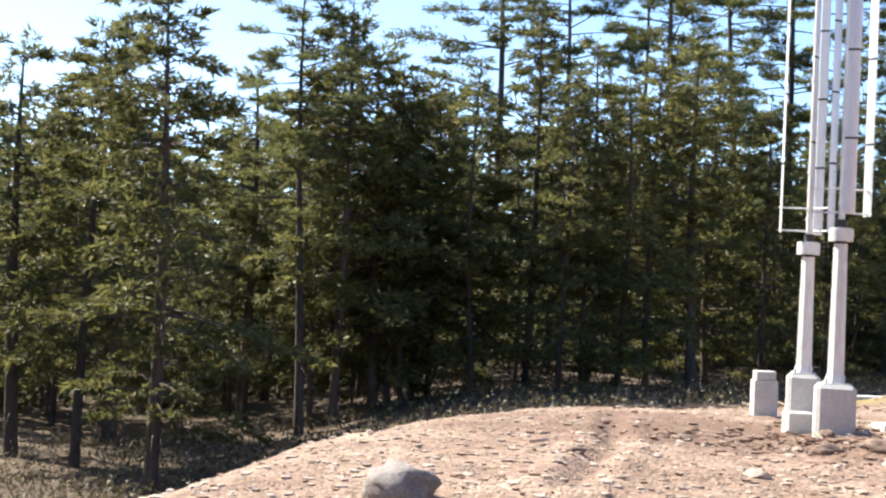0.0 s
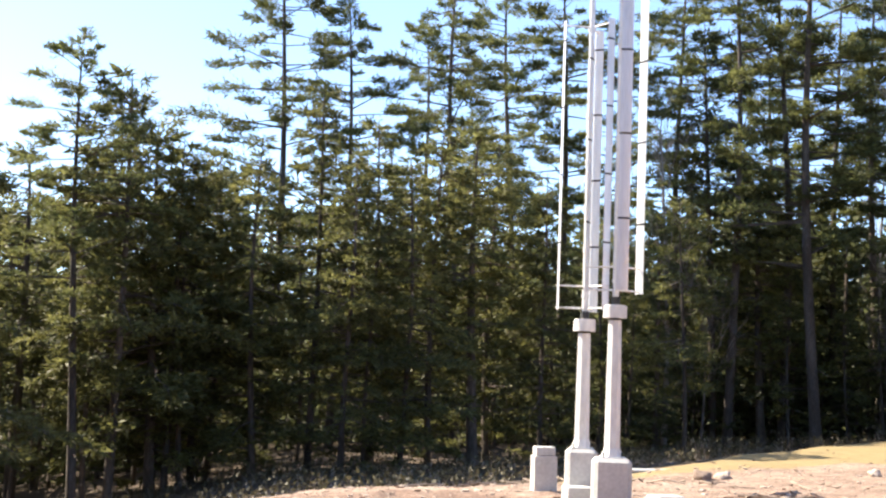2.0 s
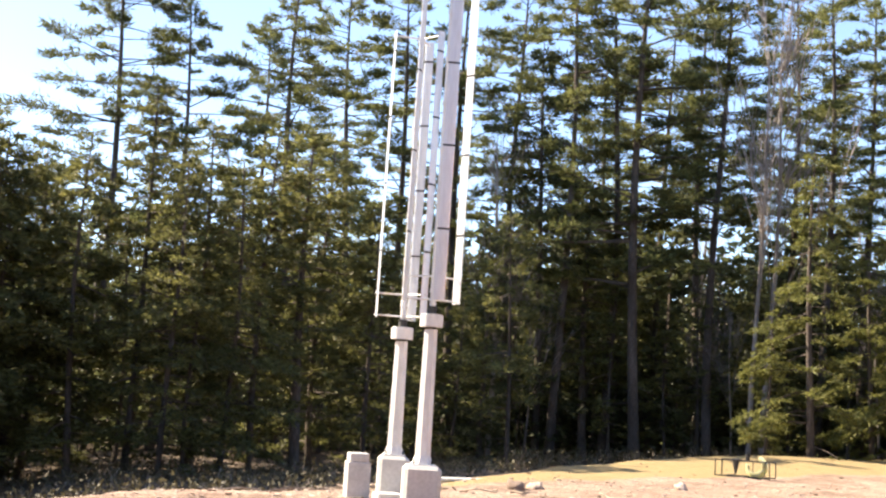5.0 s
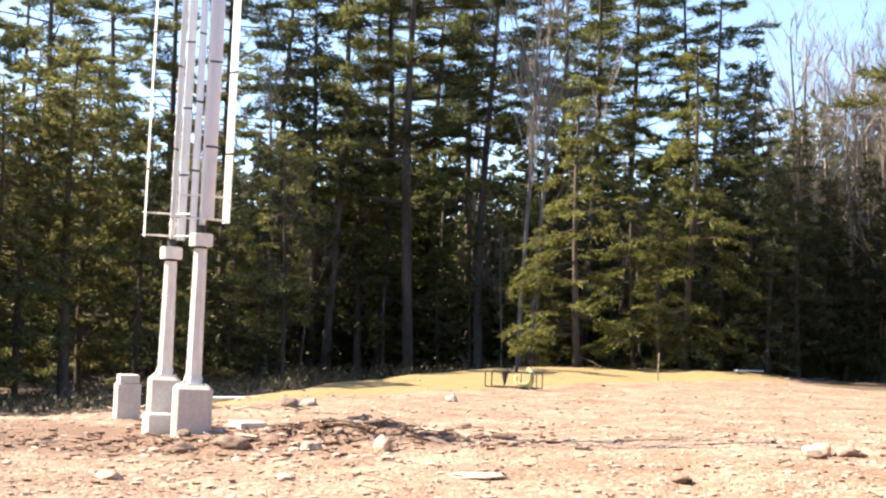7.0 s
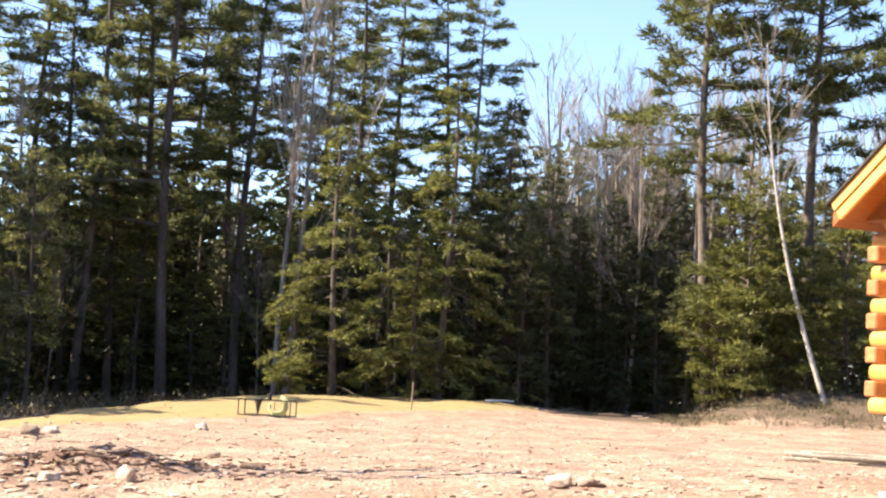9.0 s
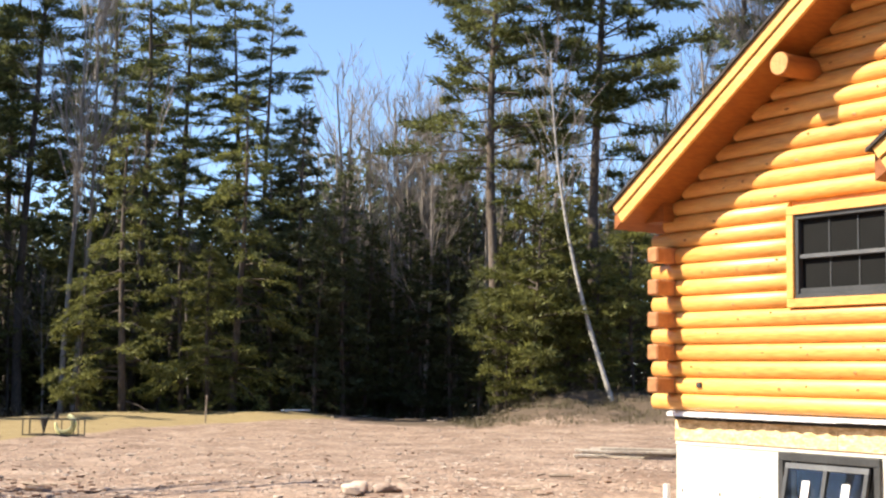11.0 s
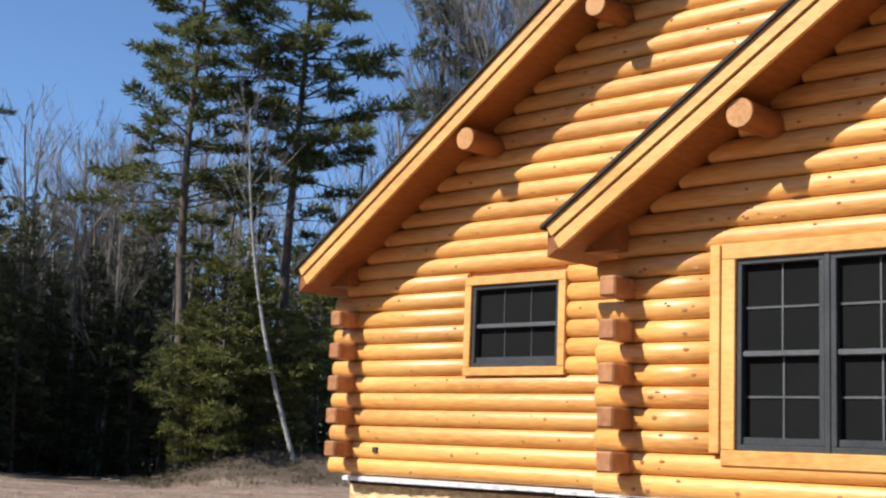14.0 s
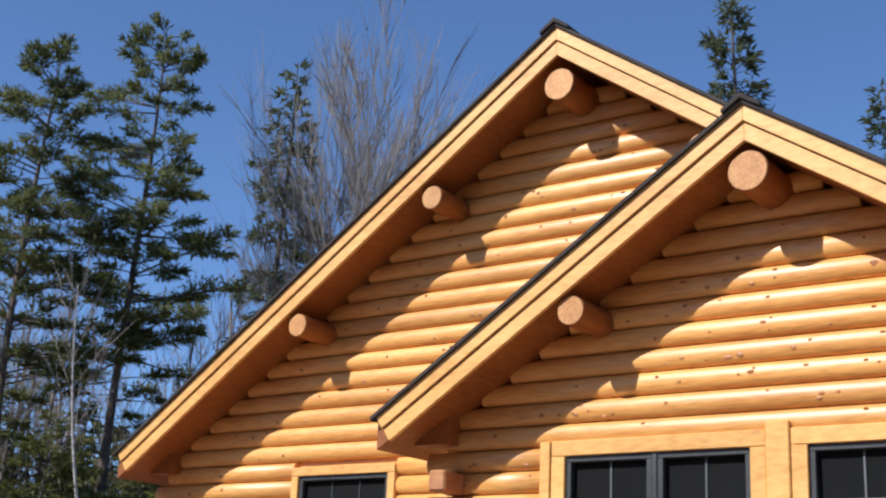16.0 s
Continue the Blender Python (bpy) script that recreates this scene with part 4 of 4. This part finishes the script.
def wood(count, az0, az1, d0, d1, mix, heights):
    """Trees spread at random over a stretch of the plan."""
    for i in range(count):
        az = az0 + (az1 - az0) * (i + TREE_RNG.random()) / count
        d = d0 + (d1 - d0) * TREE_RNG.random()
        name = TREE_RNG.choice(mix)
        lo, hi = heights[name]
        plant(name, az, d, TREE_RNG.uniform(lo, hi))


LOW = {"hemlock": (6, 9), "spruce": (7, 9.5), "thicket_conifer": (6, 9), "bare_sapling": (6, 10), "white_pine": (9, 12), "bare_tree": (9, 12)}
TALL = {"hemlock": (9, 12), "spruce": (12, 16), "thicket_conifer": (9, 13), "bare_sapling": (9, 14), "white_pine": (20, 28), "bare_tree": (13, 18)}
wood(13, 34, 5, 34, 43, ("thicket_conifer", "hemlock", "thicket_conifer"), LOW)
wood(10, 34, 10, 40, 50, ("hemlock", "thicket_conifer"), {"hemlock": (8, 10), "thicket_conifer": (8, 10)})
wood(12, 7, -9, 42, 52, ("thicket_conifer", "hemlock", "thicket_conifer"), LOW)
wood(6, 5, -10, 56, 66, ("thicket_conifer", "bare_tree"), TALL)
wood(24, -8, -31, 50, 60, ("thicket_conifer", "bare_sapling", "thicket_conifer"), LOW)
wood(6, -9, -25, 62, 72, ("white_pine", "bare_tree"), dict(TALL, white_pine=(18, 22)))
wood(24, -27, -47, 50, 60, ("bare_sapling", "thicket_conifer", "spruce", "thicket_conifer"), LOW)
wood(11, -29, -37, 52, 60, ("bare_tree", "bare_sapling"), {"bare_tree": (15, 18), "bare_sapling": (12, 15)})
wood(32, -29, -53, 54, 75, ("bare_tree", "bare_tree", "bare_sapling"), dict(TALL, bare_tree=(15, 20)))


# ---- undergrowth, far woods, stones and litter ----
def build_undergrowth():
    rng = np.random.RandomState(31)
    leaf, twig = Heap(), Heap()
    for i in range(1500):
        az = rng.uniform(-48, 38)
        d = np.interp(az, (-48, -34, -24, -10, 0, 8, 38), (48, 46, 52, 41, 25, 25, 21)) + rng.uniform(0, 14) ** 1.0
        x, y = -math.sin(radians(az)) * d, math.cos(radians(az)) * d
        if beyond_rim(np.array(x), np.array(y)) < 0.6 and az > -35:
            continue
        z = float(height(x, y))
        h = rng.uniform(0.12, 0.7 if az < -8 else 0.45)
        n = int(50 * h) + 14
        p = np.array((x, y, z)) + rng.normal(size=(n, 3)) * np.array((0.45, 0.45, 0)) + np.stack([np.zeros(n), np.zeros(n), rng.uniform(0, h, n)], -1)
        ll = rng.uniform(0.05, 0.16, n)
        leaf.sprays(p, unit(rng.normal(size=(n, 3)) + np.array((0, 0, 0.5))), ll, ll * 0.45, rng)
        for k in range(3):
            a = rng.uniform(0, 6.28)
            s = np.linspace(0, 1, 3)
            twig.limb(np.array((x, y, z - 0.05)) + np.stack([np.cos(a) * s * h * 0.7, np.sin(a) * s * h * 0.7, s * h * rng.uniform(0.3, 1.3)], -1), 0.012 * (1.2 - s), 3)
    for i in range(200):
        az, d = rng.uniform(-45, -34.5), rng.uniform(41, 47)
        x, y = -math.sin(radians(az)) * d, math.cos(radians(az)) * d
        n = 26
        p = np.array((x, y, float(height(x, y)))) + rng.normal(size=(n, 3)) * np.array((0.22, 0.22, 0))
        ll = rng.uniform(0.08, 0.24, n)
        leaf.sprays(p, unit(rng.normal(size=(n, 3)) * 0.5 + np.array((0, 0, 1.0))), ll, ll * 0.12, rng)
    tagged(new("undergrowth", leaf.mesh("undergrowth", M_BRUSH)), "dry brush and low seedlings along the wood's edge", "undergrowth", kind="stuff")
    tagged(new("brush_twigs", twig.mesh("brush_twigs", M_LITTER)), "dead twigs and slash under the trees", "twigs", kind="stuff")


build_undergrowth()


def build_far_woods():
    rng = np.random.RandomState(33)
    leaf, stem = Heap(), Heap()
    for i in range(820):
        az, d = rng.uniform(-80, 50), rng.uniform(58, 110)
        if i >= 620:
            az, d = rng.uniform(-36, 0), rng.uniform(60, 78)
        x, y = -math.sin(radians(az)) * d, math.cos(radians(az)) * d
        h = rng.uniform(6, 11) + (2 if az < -28 else 0)
        s = np.linspace(0, 1, 4)
        stem.limb(np.array((x, y, height(x, y) - 0.3)) + np.stack([0.2 * s, 0.1 * s, s * h], -1), 0.16 * (1.05 - s), 4)
        n = 210
        k = rng.uniform(0.05, 1, n)
        a = rng.uniform(0, 6.28, n)
        r = 2.4 * (1.05 - k) ** 0.7 * rng.uniform(0.3, 1, n)
        p = np.stack([x + np.cos(a) * r, y + np.sin(a) * r, k * h], -1)
        dd = unit(np.stack([np.cos(a), np.sin(a), rng.normal(size=n) * 0.4], -1))
        ll = rng.uniform(0.5, 1.0, n)
        leaf.sprays(p, dd, ll, ll * 0.42, rng, 0.4)
    for i in range(400):
        az = rng.uniform(-31, 37)
        d = np.interp(az, (-31, -10, 5, 37), (58, 54, 46, 43)) + rng.uniform(0, 12)
        x, y = -math.sin(radians(az)) * d, math.cos(radians(az)) * d
        h, z0 = rng.uniform(3, 7), float(height(x, y))
        s = np.linspace(0, 1, 4)
        stem.limb(np.array((x, y, z0 - 0.3)) + np.stack([0.2 * s, 0.1 * s, s * h], -1), 0.07 * (1.05 - s), 4)
        n = 260
        k, a = rng.uniform(0.02, 1, n), rng.uniform(0, 6.28, n)
        r = 1.7 * (1.05 - k) ** 0.7 * rng.uniform(0.2, 1, n)
        ll = rng.uniform(0.22, 0.5, n)
        leaf.sprays(np.stack([x + np.cos(a) * r, y + np.sin(a) * r, z0 + k * h], -1), unit(np.stack([np.cos(a), np.sin(a), rng.normal(size=n) * 0.4], -1)), ll, ll * 0.42, rng, 0.4)
    # Unseen trees behind the camera, added to darken window reflections and fill light.
    for i in range(330):
        az = rng.uniform(44, 284)
        d = rng.uniform(38, 70)
        x, y = -math.sin(radians(az)) * d, math.cos(radians(az)) * d
        if x > 8 and y > -12:
            continue
        h = rng.uniform(15, 20)
        s = np.linspace(0, 1, 4)
        z0 = float(height(x, y))
        stem.limb(np.array((x, y, z0 - 0.3)) + np.stack([0.2 * s, 0.1 * s, s * h], -1), 0.18 * (1.05 - s), 4)
        n = 190
        k = rng.uniform(0.05, 1, n)
        a = rng.uniform(0, 6.28, n)
        r = 3.6 * (1.05 - k) ** 0.7 * rng.uniform(0.3, 1, n)
        p = np.stack([x + np.cos(a) * r, y + np.sin(a) * r, z0 + k * h], -1)
        dd = unit(np.stack([np.cos(a), np.sin(a), rng.normal(size=n) * 0.4], -1))
        ll = rng.uniform(1.2, 2.4, n)
        leaf.sprays(p, dd, ll, ll * 0.4, rng, 0.4)
    tagged(new("far_woods", leaf.mesh("far_woods", M_SPRUCE)), "distant conifer woods behind the clearing, with an unseen ring added around it", "woods", kind="stuff")
    tagged(new("far_stems", stem.mesh("far_stems", M_BARK)), "distant dark tree stems", "woods", kind="stuff")


build_far_woods()


def stone_shape(seed, flat=0.6, sub=1):
    bm = bmesh.new()
    bmesh.ops.create_icosphere(bm, subdivisions=sub, radius=1)
    rng = random.Random(seed)
    off = Vector((rng.uniform(0, 50), rng.uniform(0, 50), 0))
    for v in bm.verts:
        v.co *= 1 + 0.45 * noise.noise(v.co * 1.2 + off) + 0.2 * noise.noise(v.co * 2.6 + off)
        v.co = Vector([round(c * 2.4) / 2.4 * 0.35 + c * 0.65 for c in v.co])
        v.co.z *= flat
    return bm


def build_stones():
    rng = np.random.RandomState(17)
    bm = bmesh.new()
    bmesh.ops.create_icosphere(bm, subdivisions=1, radius=1)
    base = np.array([v.co[:] for v in bm.verts]) * np.array((1, 1, 0.5))
    faces = np.array([[v.index for v in f.verts] for f in bm.faces])
    bm.free()
    k = rng.uniform(0.75, 1.25, len(base))
    base = base * k[:, None]
    heap = Heap()
    n = 17000
    az = rng.uniform(-46, 28, n)
    r = 8.5 * (42 / 8.5) ** (rng.rand(n) ** 1.15)
    x, y = -np.sin(np.radians(az)) * r, np.cos(np.radians(az)) * r
    size = 0.011 * np.exp(rng.exponential(0.5, n)) * rng.uniform(0.7, 1.3, n)
    size = np.minimum(size * 1.1, 0.052) * np.where(np.hypot(x - 2.7, y - 16.6) < 2.2, 1.4, 1.0)
    ok = (beyond_rim(x, y) < 0.3) & ~((x > 10.0) & (y < 12.6)) & ~((az < -1) & (r > 24 + 0.42 * np.abs(az)) & (az > -28))
    x, y, size = x[ok], y[ok], size[ok]
    z = height(x, y)
    for i in range(len(x)):
        a = rng.uniform(0, 6.28)
        c, s = math.cos(a), math.sin(a)
        q = base * size[i] * rng.uniform(0.6, 1.5, 3)
        q = np.stack([q[:, 0] * c - q[:, 1] * s, q[:, 0] * s + q[:, 1] * c, q[:, 2]], -1)
        heap.add(q + np.array((x[i], y[i], z[i] + 0.05 * size[i])), faces)
    clods = Heap()
    m = 2600
    az = rng.uniform(-46, 26, m)
    r = 8.5 * (40 / 8.5) ** (rng.rand(m) ** 1.1)
    x, y = -np.sin(np.radians(az)) * r, np.cos(np.radians(az)) * r
    near = rng.rand(m) < 0.55
    x, y = np.where(near, 2.4 + rng.normal(size=m) * 1.5, x), np.where(near, 16.9 + rng.normal(size=m) * 0.9, y)
    ok = (beyond_rim(x, y) < 0.2) & ~((x > 10.0) & (y < 12.6))
    x, y, near = x[ok], y[ok], near[ok]
    z = height(x, y)
    for i in range(len(x)):
        q = base * rng.uniform(0.012, 0.045) * rng.uniform(0.6, 1.5, 3) * (1.5 if near[i] else 1.0)
        clods.add(q + np.array((x[i], y[i], z[i] + 0.006)), faces)
    tagged(new("soil_clods", clods.mesh("soil_clods", M_SOIL)), "dark crumbs of turned soil on the bare ground", "soil", kind="stuff")
    tagged(new("loose_stones", heap.mesh("loose_stones", M_STONE)), "pale stone chips scattered over bare ground", "stones", kind="stuff")


build_stones()


def rock(x, y, sx, sy, sz, seed, mat=None, label="rough stone half sunk in the bare ground"):
    bm = stone_shape(seed, 1.0, 3)
    for v in bm.verts:
        v.co *= 1 + 0.09 * noise.noise(v.co * 5.0 + Vector((seed, 0, 0)))
    ob = part("rock", bm, mat or M_STONE, None, "", True)
    ob.matrix_basis = Matrix.Translation((x, y, float(height(x, y)) + sz * 0.25)) @ Matrix.Rotation(seed, 4, "Z") @ Matrix.Diagonal((sx, sy, sz, 1))
    tagged(ob, label, "rock", "rocks on the clearing")


rock(-2.62, 10.2, 0.29, 0.24, 0.19, 3.0, M_BOULDER, "broad grey boulder beside the track")
rock(3.32, 15.2, 0.12, 0.11, 0.13, 4.0, M_STONE, "pale angular stone on the turned earth")
rock(1.62, 15.6, 0.24, 0.16, 0.10, 5.2, M_SUNKROCK, "flat dark stone by the turbine pier")
rock(1.02, 15.5, 0.16, 0.10, 0.08, 6.1, M_SUNKROCK)
rock(2.75, 18.2, 0.24, 0.16, 0.09, 7.7, M_SUNKROCK, "flat dark stone on the bare ground")
rock(3.46, 24.0, 0.20, 0.15, 0.12, 8.4, M_SUNKROCK)
rock(3.85, 24.2, 0.14, 0.12, 0.10, 9.3)
rock(1.13, 16.8, 0.09, 0.08, 0.10, 10.5, M_SUNKROCK)
rock(1.57, 17.0, 0.08, 0.07, 0.08, 15.5, M_STONE)
rock(2.5, 15.3, 0.13, 0.10, 0.07, 16.2)
rock(6.95, 25.7, 0.14, 0.11, 0.10, 11.0)
rock(3.78, 12.8, 0.30, 0.14, 0.04, 12.3, M_STONE, "flat pale slab of ledge stone")
for k, (x, y, s) in enumerate(((7.9, 13.4, 0.17), (8.2, 13.2, 0.13), (7.7, 13.1, 0.11), (8.4, 13.6, 0.1), (5.6, 12.0, 0.1), (-1.6, 13.6, 0.09), (1.9, 13.2, 0.08), (4.6, 16.8, 0.09), (5.5, 19.5, 0.1), (0.2, 13.2, 0.11), (-0.6, 16.5, 0.09))):
    rock(x, y, s * 1.3, s, s * 0.5, 20.0 + k * 1.7, M_SUNKROCK if k % 3 else M_STONE)


# ---- loose things on the clearing ----
def garden_frame(x, y, turn):
    """Low black metal frame with a coil of pale hose over it."""
    f = thing("metal_frame", pose(x, y, float(height(x, y)) - 0.02, 0, 0, turn), "low black metal rack standing on the straw-coloured strip", "rack")
    w, d, h = 1.36, 0.5, 0.40
    for sx in (-1, 1):
        for sy in (-1, 1):
            part("leg", box(sx * w / 2 - 0.012, sx * w / 2 + 0.012, sy * d / 2 - 0.012, sy * d / 2 + 0.012, 0, h), M_DARK, f)
    for sy in (-1, 1):
        part("top_rail", box(-w / 2, w / 2, sy * d / 2 - 0.014, sy * d / 2 + 0.014, h, h + 0.025), M_DARK, f)
        part("bottom_rail", box(-w / 2, w / 2, sy * d / 2 - 0.02, sy * d / 2 + 0.02, 0.01, 0.045), M_DARK, f)
    for sx in (-0.38, -0.12, 0.2, 0.42):
        part("stay", box(sx * w - 0.008, sx * w + 0.008, -d / 2 - 0.008, -d / 2 + 0.008, 0.04, h), M_DARK, f)
    part("hose_coil", hose_mesh(), None, thing("hose", pose(x + 0.18, y - 0.3, float(height(x, y)) + 0.27, 78, 0, turn), "pale yellow hose hung over the rack in a crescent", "hose"))
    t = thing("tool_bag", pose(x - 0.33, y - 0.28, float(height(x, y)) + 0.02, 0, 0, turn), "black tapering bag hung on the rack", "bag")
    part("body", rod((0, 0, 0.06), (0, 0, 0.36), 0.02, 0.09, 10), M_DARK, t)
    part("flap", box(-0.09, 0.09, -0.06, 0.06, 0.36, 0.43, 0.02), M_DARK, t)
    t = thing("pail", pose(x + 0.05, y, float(height(x, y)) + 0.40, 0, 0, 0), "small black can on the rack", "can")
    part("body", rod((0, 0, 0), (0, 0, 0.16), 0.05, 0.06, 12), M_DARK, t)


def hose_mesh():
    heap = Heap()
    for k in range(4):
        a = np.linspace(radians(-190), radians(75), 22)
        r = 0.24 - 0.014 * k
        heap.limb(np.stack([np.cos(a) * r, np.sin(a) * r, 0.02 * k + 0.01 * np.sin(3 * a)], -1), np.interp(np.linspace(0, 1, 22), (0, 0.3, 1), (0.02, 0.055, 0.035)), 6)
    return heap.mesh("hose_coil", M_HOSE, True)


M_HOSE = leafy("pale_yellow_hose", (0.78, 0.78, 0.50), (0.86, 0.86, 0.60), (0.92, 0.92, 0.72), 0.6)
garden_frame(10.35, 32.3, -36)
s = thing("stake", pose(15.97, 36.1, float(height(15.97, 36.1)), 0, 2, 0), "thin weathered wooden survey stake", "stake")
part("shaft", box(-0.02, 0.02, -0.015, 0.015, -0.2, 0.8, 0.004), M_LITTER, s)


def board(x, y, z, length, w, turn, mat=None, label="weathered grey board lying on the ground"):
    ob = part("board", box(-length / 2, length / 2, -w / 2, w / 2, 0, 0.05, 0.006), mat or M_BOARD)
    ob.matrix_basis = pose(x, y, float(height(x, y)) + z, 0, 0, turn)
    tagged(ob, label, "board", "boards beside the house")


PILE = random.Random(9)
for k in range(13):
    layer = k // 4
    board(18.3 + PILE.uniform(-0.25, 0.25), 19.6 + 0.2 * (k % 4) + PILE.uniform(-0.1, 0.1), 0.055 * layer, PILE.uniform(1.7, 2.7), PILE.uniform(0.1, 0.18), -38 + PILE.uniform(-9, 9))
board(2.5, 26.4, 0.02, 1.7, 0.3, 18, M_STEEL, "pale sheet lying at the edge of the straw strip")
board(21.6, 41.3, 0.03, 1.1, 0.25, 10, M_STICKER, "white plank lying on leaves before the wood")


def build_litter():
    """Bark strips and dead sticks on the turned earth and beside the wood."""
    rng = np.random.RandomState(44)
    heap = Heap()
    for cx, cy, sx, sy, n in ((2.8, 16.5, 1.3, 0.6, 90), (30.5, 38.5, 3.0, 2.5, 260), (-0.6, 22.2, 2.6, 0.6, 140), (7.5, 13.5, 3.5, 1.0, 25)):
        for i in range(n):
            x, y = cx + rng.normal() * sx, cy + rng.normal() * sy
            a, length = rng.uniform(0, 6.28), rng.uniform(0.08, 0.42)
            s = np.linspace(-0.5, 0.5, 3)
            z = float(height(x, y)) + 0.03
            heap.limb(np.stack([x + np.cos(a) * s * length, y + np.sin(a) * s * length, z + rng.uniform(-0.1, 0.25) * s * length + 0.02], -1), np.full(3, rng.uniform(0.006, 0.018)), 4)
    tagged(new("stick_litter", heap.mesh("stick_litter", M_LITTER)), "pale sticks and bark strips strewn on the soil", "sticks", kind="stuff")


build_litter()
